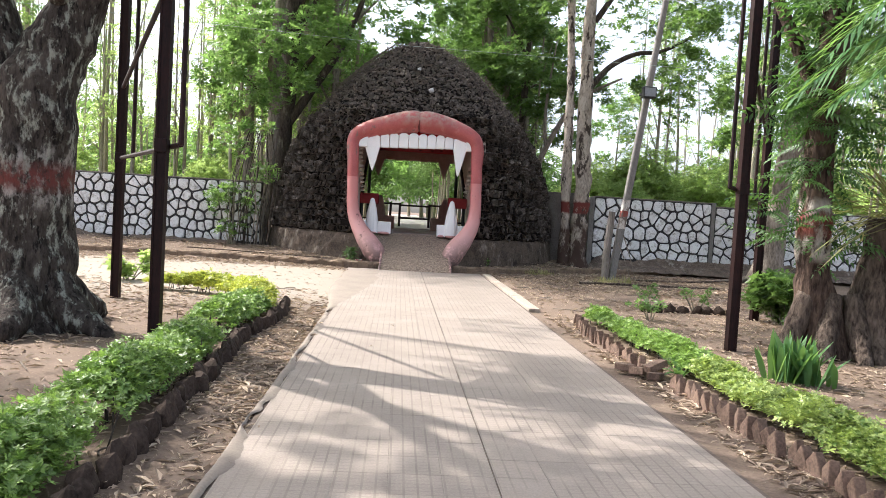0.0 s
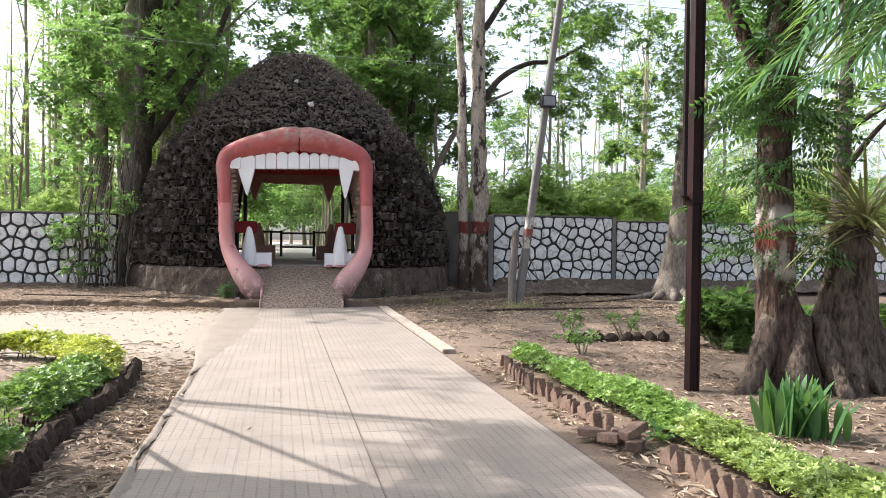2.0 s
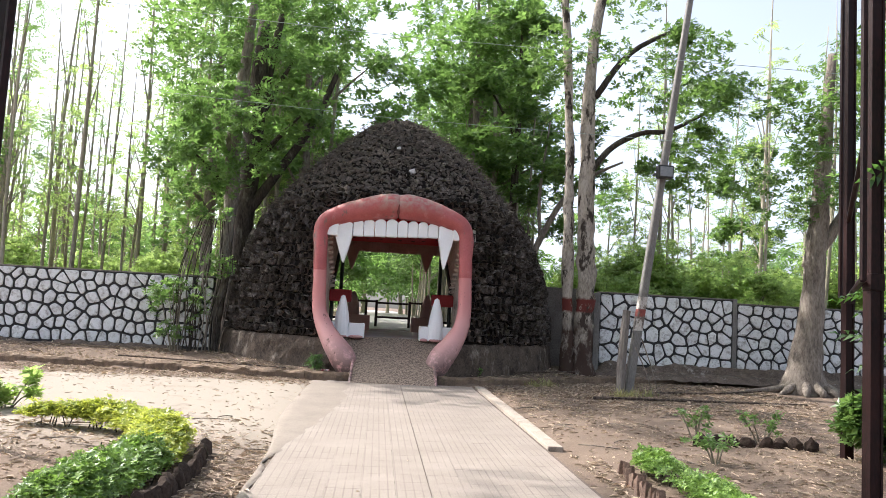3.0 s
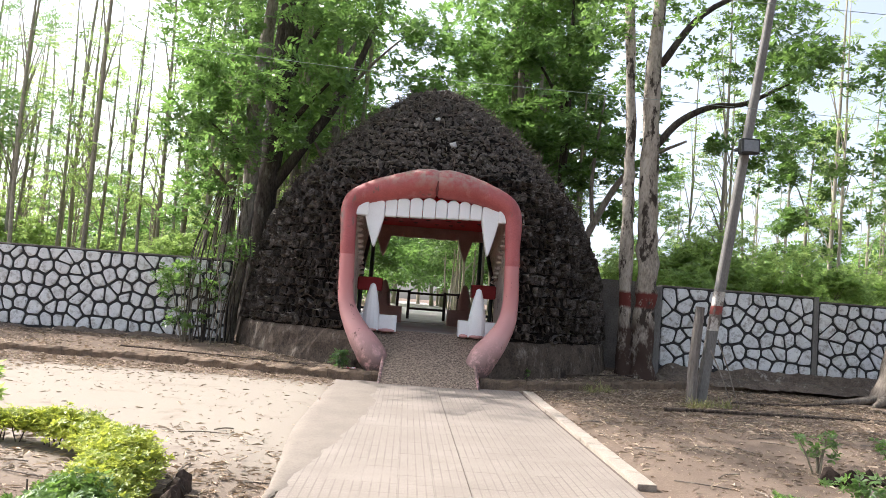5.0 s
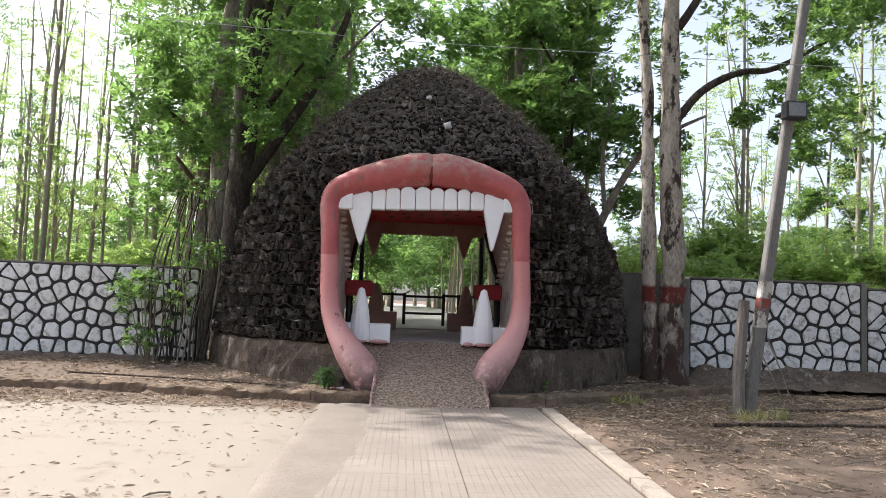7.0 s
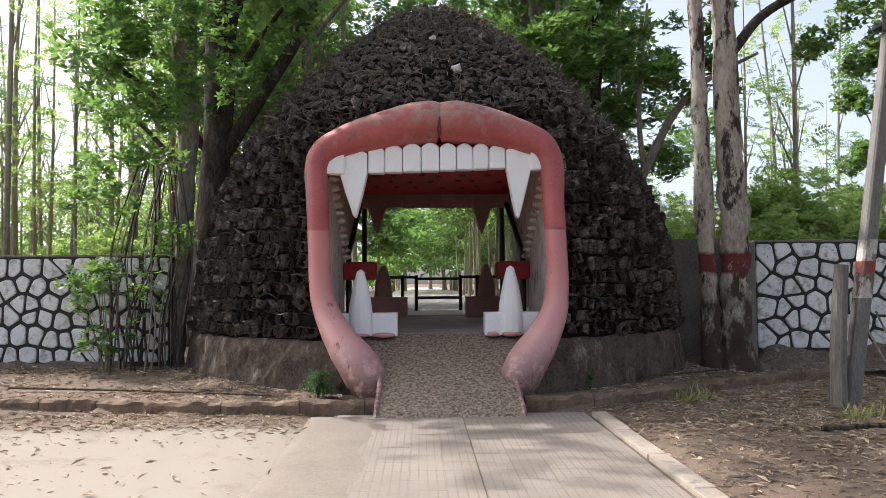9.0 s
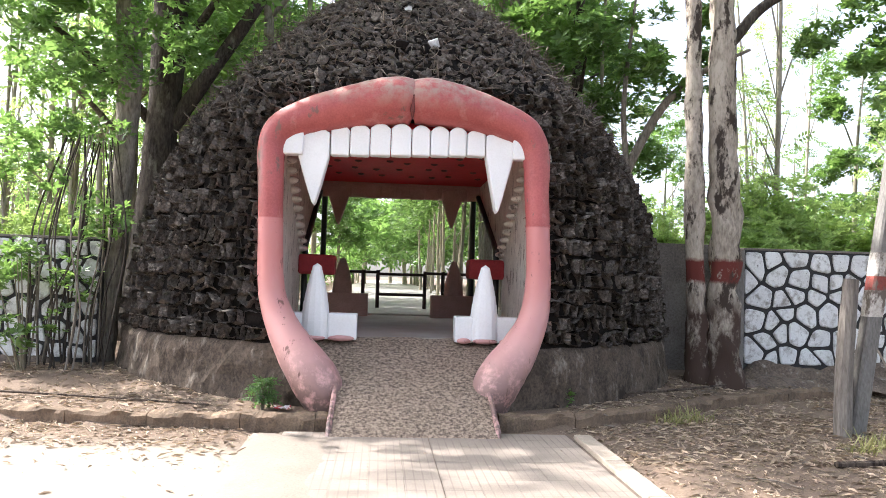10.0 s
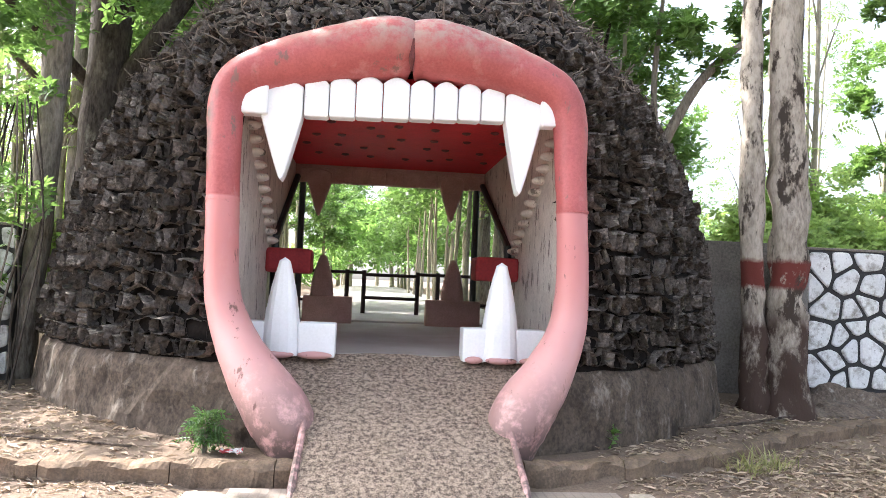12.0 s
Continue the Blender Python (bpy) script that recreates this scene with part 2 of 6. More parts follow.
POLE = mat("pole_concrete", (0.24, 0.225, 0.205), (0.12, 0.11, 0.10), 3, 50, 0.85, 0.3, stretch=(1, 1, 0.3))
WOODPOST = mat("weathered_post", (0.27, 0.235, 0.20), (0.12, 0.10, 0.085), 5, 40, 0.9, 0.5, stretch=(1, 1, 0.15))
BARK = mat("grey_bark", (0.30, 0.255, 0.21), (0.10, 0.08, 0.065), 5, 26, 0.95, 0.9, 0.5, stretch=(1, 1, 0.3), dist=0.04)
BARK_DARK = mat("dark_bark", (0.10, 0.083, 0.068), (0.025, 0.02, 0.017), 6, 30, 0.95, 1.0, 0.5, stretch=(1, 1, 0.3), dist=0.05)
over(BARK_DARK, (0.20, 0.19, 0.155), noise_mask(6, 0.58, 0.75, (1, 1, 0.4)))
BARK_PALE = mat("pale_bark", (0.44, 0.40, 0.345), (0.20, 0.17, 0.14), 3, 24, 0.9, 0.6, 0.45, stretch=(1, 1, 0.35))
over(BARK_PALE, (0.06, 0.048, 0.04), noise_mask(2.4, 0.53, 0.60, (1, 1, 0.35)))
BARK_TWIN = mat("peeling_bark", (0.42, 0.365, 0.305), (0.17, 0.14, 0.11), 3, 24, 0.9, 0.6, 0.45, stretch=(1, 1, 0.35))
over(BARK_TWIN, (0.05, 0.039, 0.032), noise_mask(3.4, 0.52, 0.58, (1, 1, 0.4)))
over(BARK_TWIN, (0.065, 0.042, 0.033), both(height_mask(1.75, 1.35, 0.3, 5), noise_mask(5, 0.34, 0.5, (1, 1, 0.4))))
over(BARK_TWIN, (0.13, 0.035, 0.028), both(band_mask(1.74, 2.08, 0.03), noise_mask(6, 0.34, 0.44, (1, 1, 0.6))))
BARK_LIGHT = mat("weathered_grey_bark", (0.30, 0.265, 0.22), (0.095, 0.078, 0.063), 4, 28, 0.95, 0.9, 0.5, stretch=(1, 1, 0.3), dist=0.04)
BARK_SLIM = mat("slim_bark", (0.38, 0.34, 0.26), (0.19, 0.165, 0.12), 4, 30, 0.95, 0.4, stretch=(1, 1, 0.3), island=0.3)
BARK_FORK = mat("mottled_bark", (0.088, 0.072, 0.06), (0.015, 0.012, 0.0105), 5, 24, 0.95, 1.0, 0.5, stretch=(1, 1, 0.35), dist=0.06)
over(BARK_FORK, (0.27, 0.275, 0.23), noise_mask(10, 0.52, 0.62, (1, 1, 0.45)))
over(BARK_FORK, (0.012, 0.01, 0.009), noise_mask(17, 0.54, 0.62, (1, 1, 0.3)))
over(BARK_FORK, (0.32, 0.29, 0.26), both(band_mask(1.33, 1.90, 0.08), noise_mask(8, 0.48, 0.60, (1, 1, 0.5))))
over(BARK_FORK, (0.135, 0.042, 0.035), both(band_mask(1.50, 1.74, 0.07), noise_mask(9, 0.38, 0.54, (1, 1, 0.6))))
ROOT = mat("fibrous_root", (0.15, 0.115, 0.09), (0.028, 0.02, 0.016), 6, 24, 0.95, 1.0, 0.5, stretch=(1, 1, 0.25), dist=0.05)
ROOT_BAND = mat("banded_fibrous_trunk", (0.12, 0.082, 0.062), (0.024, 0.016, 0.013), 6, 24, 0.95, 1.0, 0.5, stretch=(1, 1, 0.25), dist=0.05)
over(ROOT_BAND, (0.36, 0.32, 0.28), both(band_mask(1.20, 1.92, 0.05), noise_mask(7, 0.46, 0.56, (1, 1, 0.5))))
over(ROOT_BAND, (0.15, 0.045, 0.035), both(band_mask(1.50, 1.76, 0.06), noise_mask(8, 0.36, 0.52, (1, 1, 0.6))))
RUSTBAND = mat("red_oxide_band", (0.30, 0.07, 0.055), (0.17, 0.045, 0.035), 6, 40, 0.9, 0.8, 0.48, dist=0.03)
over(RUSTBAND, (0.16, 0.12, 0.10), noise_mask(7, 0.54, 0.62, (1, 1, 0.5)))
WHITEBAND = mat("whitewash_band", (0.58, 0.54, 0.49), (0.30, 0.26, 0.22), 6, 40, 0.9, 0.8, 0.48, dist=0.03)
over(WHITEBAND, (0.14, 0.11, 0.09), noise_mask(7, 0.48, 0.56, (1, 1, 0.5)))
LEAF = leaf_mat("canopy_leaf", (0.165, 0.275, 0.08), (0.011, 0.036, 0.013), (0.33, 0.54, 0.12), 0.48, 0.36)
LEAF_DEEP = leaf_mat("deep_leaf", (0.15, 0.245, 0.07), (0.010, 0.03, 0.012), (0.30, 0.49, 0.10), 0.46, 0.36)
LEAF_LIME = leaf_mat("lime_leaf", (0.36, 0.46, 0.15), (0.05, 0.12, 0.03), (0.60, 0.78, 0.22), 0.58)
FERN = leaf_mat("fern_leaf", (0.10, 0.19, 0.05), (0.012, 0.035, 0.013), (0.16, 0.34, 0.05), 0.35, 0.45)
# Lighter copy of the hedge leaf, with the sun on it in the colour.
HEDGE_SUN = leaf_mat("sunlit_hedge_leaf", (0.47, 0.55, 0.17), (0.04, 0.11, 0.022), (0.46, 0.58, 0.10), 0.34, 0.4)
HEDGE_GOLD = leaf_mat("golden_hedge_leaf", (0.55, 0.58, 0.11), (0.07, 0.15, 0.02), (0.62, 0.64, 0.08), 0.42, 0.4)
HEDGE = leaf_mat("hedge_leaf", (0.33, 0.47, 0.12), (0.015, 0.065, 0.015), (0.30, 0.48, 0.07), 0.34, 0.38)
PALM = leaf_mat("palm_leaf", (0.125, 0.25, 0.095), (0.03, 0.09, 0.035), (0.32, 0.52, 0.08), 0.35, 0.35)
YUCCA = leaf_mat("yucca_leaf", (0.42, 0.39, 0.17), (0.15, 0.17, 0.06), (0.35, 0.34, 0.10), 0.3)
DRY = leaf_mat("dry_leaf", (0.55, 0.43, 0.31), (0.10, 0.065, 0.045), (0.30, 0.2, 0.1), 0.12, 0.8)
TWIGGY = mat("dry_stalk", (0.26, 0.21, 0.17), (0.10, 0.08, 0.064), 6, 40, 0.95, 0.1, island=0.3)
BRICK = mat("kerb_brick", (0.21, 0.135, 0.095), (0.08, 0.05, 0.036), 6, 50, 0.95, 0.5, island=0.25)
STONE = mat("edging_stone", (0.062, 0.044, 0.034), (0.02, 0.014, 0.011), 6, 40, 0.95, 0.6, island=0.3)
SAND = mat("pale_drifted_sand", (0.25, 0.207, 0.167), (0.185, 0.15, 0.12), 1.6, 50, 0.95, 0.25)
over(SAND, (0.16, 0.12, 0.09), noise_mask(24, 0.60, 0.68))
GLASS_LAMP = mat("lamp_glass", (0.20, 0.20, 0.20), (0.14, 0.14, 0.14), 3, 20, 0.15, 0.0)
LAMPBODY = mat("lamp_body", (0.03, 0.03, 0.03), (0.018, 0.018, 0.018), 6, 40, 0.5, 0.1)
ASPHALT = mat("worn_road", (0.42, 0.385, 0.35), (0.30, 0.27, 0.24), 1.0, 50, 0.9, 0.2)
LITTER = mat("plastic_wrapper", (0.75, 0.73, 0.72), (0.55, 0.50, 0.50), 12, 60, 0.3, 0.2)
over(LITTER, (0.45, 0.05, 0.06), noise_mask(16, 0.5, 0.54))
GREENBIT = mat("green_plastic", (0.03, 0.42, 0.24), (0.02, 0.30, 0.17), 12, 60, 0.3, 0.2)
WIRE = mat("cable", (0.30, 0.36, 0.32), (0.2, 0.24, 0.21), 4, 30, 0.5, 0.0)

# dull, dusty surfaces throw back little sheen
for m in (ROCK, HOLLOW_SHADE, PLINTH, STEEL, BARK, BARK_DARK, BARK_FORK, BARK_TWIN, BARK_PALE, BARK_SLIM, BARK_LIGHT, ROOT, ROOT_BAND, STONE, DIRT, RED, CONCRETE, BROWN):
    m.node_tree.nodes["Principled BSDF"].inputs["Specular IOR Level"].default_value = 0.15
# ---- mesh helpers ----
rnd = random.Random(7)


def mesh_of(name, bm, material, smooth=False):
    me = bpy.data.meshes.new(name)
    bm.normal_update()
    bm.to_mesh(me)
    bm.free()
    if smooth:
        me.shade_smooth()
    me.materials.append(material)
    return me


def part(name, bm, material, parent, label="", smooth=False):
    """Link a bmesh as one mesh object under a thing or a part."""
    ob = new(name, mesh_of(name, bm, material, smooth))
    ob.parent = parent
    if label:
        tagged(ob, label)
    return ob


def thing(name, place=(0, 0, 0), label="", category="", group="", kind=""):
    ob = new(name)
    ob.empty_display_size = 0.2
    ob.matrix_world = Matrix.Translation(place)
    return tagged(ob, label, category, group, kind)


def solid(name, bm, material, label="", category="", group="", kind="", smooth=False):
    return tagged(new(name, mesh_of(name, bm, material, smooth)), label, category, group, kind)


def box(bm, x0, y0, z0, x1, y1, z1, bevel=0.0):
    """A box between two corners, its edges rounded, added to bm."""
    got = bmesh.ops.create_cube(bm, size=1.0, matrix=Matrix.Translation(((x0 + x1) / 2, (y0 + y1) / 2, (z0 + z1) / 2)) @ Matrix.Diagonal((x1 - x0, y1 - y0, z1 - z0, 1)))
    if bevel:
        edges = list({e for v in got["verts"] for e in v.link_edges})
        bmesh.ops.bevel(bm, geom=edges, offset=bevel, segments=2, profile=0.6, affect="EDGES")
    return bm


def boxed(*a, bevel=0.0):
    return box(bmesh.new(), *a, bevel=bevel)


def tube(bm, points, radii, sides=12, wobble=0.0, cap=True, squash=None, seed=0):
    """A skin round a line of points, with a radius for each."""
    points = [Vector(p) for p in points]
    rings, up = [], None
    for i, (p, r) in enumerate(zip(points, radii)):
        way = (points[min(i + 1, len(points) - 1)] - points[max(i - 1, 0)]).normalized()
        if up is None:
            up = Vector((0, 1, 0)) if abs(way.y) < 0.9 else Vector((1, 0, 0))
        side = way.cross(up).normalized()
        up = side.cross(way).normalized()
        ring = []
        for k in range(sides):
            a = 2 * math.pi * k / sides
            d = side * math.cos(a) + up * math.sin(a) * (squash or 1)
            w = 1 + wobble * noise.noise((p + d * r) * (0.9 / max(r, 0.05)) + Vector((seed * 7.3, 0, 0))) if wobble else 1
            ring.append(bm.verts.new(p + d * r * w))
        rings.append(ring)
    for a, b in zip(rings, rings[1:]):
        for k in range(sides):
            bm.faces.new((a[k], a[(k + 1) % sides], b[(k + 1) % sides], b[k]))
    if cap:
        bm.faces.new(rings[0][::-1])
        bm.faces.new(rings[-1])
    bmesh.ops.recalc_face_normals(bm, faces=bm.faces)
    return bm


def smooth_line(points, steps=6):
    """A Catmull-Rom line through tuples of any length."""
    pts = [np.array(p, float) for p in points]
    pts = [2 * pts[0] - pts[1], *pts, 2 * pts[-1] - pts[-2]]
    out = []
    for a, b, c, d in zip(pts, pts[1:], pts[2:], pts[3:]):
        for k in range(steps):
            t = k / steps
            out.append(0.5 * (2 * b + (c - a) * t + (2 * a - 5 * b + 4 * c - d) * t ** 2 + (3 * b - a - 3 * c + d) * t ** 3))
    out.append(pts[-2])
    return out


def from_arrays(name, verts, faces, material, smooth=False):
    """A mesh straight from arrays, for what has very many faces."""
    me = bpy.data.meshes.new(name)
    me.from_pydata(np.asarray(verts).tolist(), [], np.asarray(faces).tolist())
    me.materials.append(material)
    if smooth:
        me.shade_smooth()
    return me


def step(a, b, x):
    t = min(max((x - a) / (b - a), 0), 1)
    return t * t * (3 - 2 * t)


def rotations(gen, n, tilt=1.0):
    """n turn matrices: any heading, tipped by up to tilt radians."""
    a, b, c = gen.uniform(0, 2 * np.pi, n), gen.normal(0, tilt, n), gen.normal(0, tilt * 0.6, n)
    ca, sa, cb, sb, cc, sc = np.cos(a), np.sin(a), np.cos(b), np.sin(b), np.cos(c), np.sin(c)
    z, o = np.zeros(n), np.ones(n)
    rz = np.stack([ca, -sa, z, sa, ca, z, z, z, o], -1).reshape(n, 3, 3)
    rx = np.stack([o, z, z, z, cb, -sb, z, sb, cb], -1).reshape(n, 3, 3)
    ry = np.stack([cc, z, sc, z, o, z, -sc, z, cc], -1).reshape(n, 3, 3)
    return rz @ rx @ ry


def scatter(template, faces, places, turns, sizes):
    """Copies of a small template joined into arrays of vertices and faces."""
    v = np.einsum("nij,vj->nvi", turns, template) * sizes[:, None, None] + places[:, None, :]
    k = len(template)
    f = (np.arange(len(places))[:, None, None] * k + np.asarray(faces)[None]).reshape(-1, len(faces[0]))
    return v.reshape(-1, 3), f


# one leaf, folded along its rib, 1 long
LEAF_V = np.array([(0, 0, 0), (0.45, 0.23, 0.07), (1, 0, -0.06), (0.45, -0.23, 0.07)])
LEAF_F = [(0, 1, 2, 3)]


def spray(pairs=4, length=1.0, leaf=0.36, droop=0.25, width=0.24):
    """A feathered twig: leaflets in pairs along a drooping rib, 1 long."""
    v, f = [], []
    for i in range(pairs * 2 + 1):
        t = (i // 2 + 0.7) / (pairs + 0.7) if i < pairs * 2 else 1.0
        root = np.array((t * length, 0, -droop * t * t))
        a = 0.0 if i == pairs * 2 else (1 if i % 2 else -1) * 1.0
        d, s = np.array((math.cos(a), math.sin(a), -0.15)), np.array((-math.sin(a), math.cos(a), 0))
        size = leaf * (1.1 - 0.5 * abs(t - 0.45))
        base = len(v)
        v += [root, root + d * size * 0.45 + s * size * width + (0, 0, 0.03), root + d * size + (0, 0, -0.05), root + d * size * 0.45 - s * size * width + (0, 0, 0.03)]
        f.append((base, base + 1, base + 2, base + 3))
    return np.array(v), f


SPRAY_V, SPRAY_F = spray()


def crown_mesh(name, seed, material, clumps, per_clump, spread, size, template=(SPRAY_V, SPRAY_F), tilt=0.6):
    """Leaf sprays gathered in loose clumps: clumps is a list of (x, y, z, radius)."""
    gen = np.random.default_rng(seed)
    places = []
    for x, y, z, r in clumps:
        d = gen.normal(0, 1, (per_clump, 3))
        d /= np.linalg.norm(d, axis=1)[:, None]
        places.append(np.array((x, y, z)) + d * (r * gen.uniform(0.25, 1.0, per_clump) ** 0.6)[:, None] * np.array(spread))
    places = np.concatenate(places)
    n = len(places)
    v, f = scatter(*template, places, rotations(gen, n, tilt), gen.uniform(size * 0.6, size * 1.3, n))
    return from_arrays(name, v, f, material)


def ground_z(x, y):
    """Height of the ground: level before the kerb, a low terrace behind it, higher land past the wall."""
    kerb = kerb_line(x)
    z = 0.02 * noise.noise(Vector((x * 0.35, y * 0.35, 0))) + 0.012 * noise.noise(Vector((x * 1.7, y * 1.7, 3)))
    if -1.3 < x < 2.5 and -10 < y < 18.5:
        z = -0.035 + 0.3 * z
    if y > kerb + 0.12:
        z += 0.12 + 0.15 * step(kerb + 0.1, kerb + 2.2, y)
    z += 0.55 * step(22.4, 25.0, y)
    return z


def kerb_line(x):
    """y of the low kerb's front before the gate and walls."""
    if x < 0.4:
        return 18.4 + 0.45 * step(-2.2, -5.0, x) + 0.35 * step(-4.5, -9, x)
    return 18.5 + 0.15 * step(1.5, 2.2, x) + 2.0 * step(1.9, 6.3, x) + 0.75 * step(5.2, 8.0, x)

# ---- ground ----
def build_ground():
    xs = np.concatenate([np.linspace(-900, -60, 8), np.linspace(-50, -14, 13), np.linspace(-13, 13, 131), np.linspace(14, 50, 13), np.linspace(60, 900, 8)])
    ys = np.concatenate([np.linspace(-900, -30, 8), np.linspace(-25, -1, 13), np.linspace(0, 26, 131), np.linspace(27, 60, 18), np.linspace(70, 1500, 10)])
    v = [(x, y, ground_z(x, y)) for y in ys for x in xs]
    w = len(xs)
    f = [(j * w + i, j * w + i + 1, (j + 1) * w + i + 1, (j + 1) * w + i) for j in range(len(ys) - 1) for i in range(w - 1)]
    ob = new("ground", from_arrays("ground", v, f, DIRT, True))
    return tagged(ob, "bare brown dirt strewn with dry leaves", "ground", kind="structure")


build_ground()


# ---- kerbs ----
def build_kerb(name, x0, x1, label):
    """A low worn kerb in cast lengths that follows the terrace edge."""
    top = thing(name, (0, 0, 0), label, "kerb", kind="structure")
    x = x0
    while x < x1 - 0.05:
        nx = min(x + rnd.uniform(0.75, 1.0), x1)
        bm = bmesh.new()
        n = 22
        rows = []
        for i in range(n + 1):
            px = x + 0.004 + (nx - x - 0.008) * i / n
            py = kerb_line(px)
            slope = (kerb_line(px + 0.05) - kerb_line(px - 0.05)) / 0.1
            nrm = Vector((-slope, 1, 0)).normalized()
            j = lambda k: 0.035 * noise.noise(Vector((px * 4, k * 3.1, 1))) + 0.022 * noise.noise(Vector((px * 11, k * 5.3, 4)))
            base = Vector((px, py, 0))
            rows.append([bm.verts.new(base + nrm * (a + j(q)) + Vector((0, 0, z + j(q + 9)))) for q, (a, z) in enumerate(((0, -0.06), (0.0, 0.11), (0.025, 0.145), (0.16, 0.15), (0.19, 0.13), (0.19, -0.06)))])
        for a, b in zip(rows, rows[1:]):
            for q in range(5):
                bm.faces.new((a[q], a[q + 1], b[q + 1], b[q]))
        bm.faces.new(rows[0])
        bm.faces.new(rows[-1][::-1])
        bmesh.ops.recalc_face_normals(bm, faces=bm.faces)
        part("kerb_stone", bm, CONCRETE, top)
        x = nx


build_kerb("kerb_1", -13.0, -0.43, "low worn brown concrete kerb along the terrace")
build_kerb("kerb_2", 1.40, 8.2, "low worn concrete kerb curving back to the wall")

# raised strip beside the path
strip = thing("path_edging", (0, 0, 0), "pale worn concrete strip beside the tiled path", "kerb", kind="structure")
for k in range(6):
    y0, y1 = 11.6 + k * 1.1, 11.6 + (k + 1) * 1.1 - 0.012
    part("edging_slab", boxed(2.14 + 0.008 * (k % 2), y0, -0.08, 2.32 + 0.008 * (k % 2), y1, 0.028, bevel=0.012), STRIP, strip)


# ---- boundary walls ----
def voronoi(gen, w, h, cell):
    """Rounded irregular cells that fill a w by h rectangle."""
    nx, ny = max(1, round(w / cell)), max(1, round(h / cell))
    seeds = np.array([((i + 0.5 + (0.5 if j % 2 else 0) * 0.6 + gen.uniform(-0.42, 0.42)) * w / nx, (j + 0.5 + gen.uniform(-0.40, 0.40)) * h / ny) for j in range(ny) for i in range(nx)])
    for s in seeds:
        poly = np.array([(0, 0), (w, 0), (w, h), (0, h)], float)
        order = np.argsort(((seeds - s) ** 2).sum(1))[1:18]
        for o in seeds[order]:
            m, d = (s + o) / 2, o - s
            side = (poly - m) @ d
            out = []
            for k in range(len(poly)):
                a, b, sa, sb = poly[k], poly[(k + 1) % len(poly)], side[k], side[(k + 1) % len(poly)]
                if sa <= 0:
                    out.append(a)
                if sa * sb < 0:
                    out.append(a + (b - a) * sa / (sa - sb))
            poly = np.array(out)
            if len(poly) < 3:
                break
        if len(poly) >= 3:
            yield poly


def cell_stone(poly, gap, depth):
    """One stone face: the cell drawn in by gap, its corners rounded, proud of the wall (towards -y)."""
    c = poly.mean(0)
    r = np.sqrt(((poly - c) ** 2).sum(1)).mean()
    k = max(0.3, 1 - gap / (r * 0.8))
    p = c + (poly - c) * k
    for cut in (0.13, 0.25):
        nxt = np.roll(p, -1, 0)
        p = np.stack([p * (1 - cut) + nxt * cut, p * cut + nxt * (1 - cut)], 1).reshape(-1, 2)
        if len(p) > 18:
            break
    bm = bmesh.new()
    rings = []
    for scale, y in ((1.0, 0.0), (0.97, -depth * 0.7), (0.86, -depth)):
        rings.append([bm.verts.new((q[0], y, q[1])) for q in c + (p - c) * scale])
    for a, b in zip(rings, rings[1:]):
        for i in range(len(a)):
            bm.faces.new((a[i], a[(i + 1) % len(a)], b[(i + 1) % len(b)], b[i]))
    bm.faces.new(rings[-1])
    bmesh.ops.recalc_face_normals(bm, faces=bm.faces)
    if sum(f.normal.y for f in bm.faces) > 0:
        bmesh.ops.reverse_faces(bm, faces=bm.faces)
    return bm


LATER = []  # pieces of the walls, built last


def build_wall(name, x0, x1, y, z0, z1, seed, label, cell=0.36, slant=0.0):
    wall = thing(name, (x0, y, 0), label, "wall", kind="structure")
    wall.rotation_euler = (0, 0, slant)
    w = x1 - x0
    part("wall_body", boxed(0, 0, z0 - 0.4, w, 0.3, z1, bevel=0.012), BLACK, wall)
    part("coping", boxed(-0.002, -0.012, z1 - 0.004, w + 0.002, 0.312, z1 + 0.03, bevel=0.01), GREYWALL, wall)
    LATER.append((wall, w, z0, z1, seed, cell))
    return wall


build_wall("wall_1", -13.6, -4.02, 21.62, 0.30, 2.06, 3, "boundary wall of white painted stones with black joints", 0.275)
build_wall("wall_2", 5.80, 9.40, 21.70, 0.40, 2.24, 5, "boundary wall of white painted stones with black joints", 0.315, 0.0)
build_wall("wall_3", 9.52, 21.0, 21.70, 0.38, 2.14, 8, "lower boundary wall of white painted stones, black joints", 0.31, 0.0)
solid("wall_4", boxed(3.4, 22.2, 0.0, 5.7, 22.45, 2.33, bevel=0.01), GREYWALL, "plain weathered grey wall behind the tree", "wall", kind="structure")
solid("wall_post_1", boxed(5.64, 21.65, 0.2, 5.795, 22.05, 2.23, bevel=0.012), POLE, "pale grey concrete end post of wall", "post", kind="structure")
solid("wall_post_2", boxed(9.403, 21.68, 0.2, 9.517, 22.03, 2.27, bevel=0.01), POLE, "pale concrete joint post of wall", "post", kind="structure")
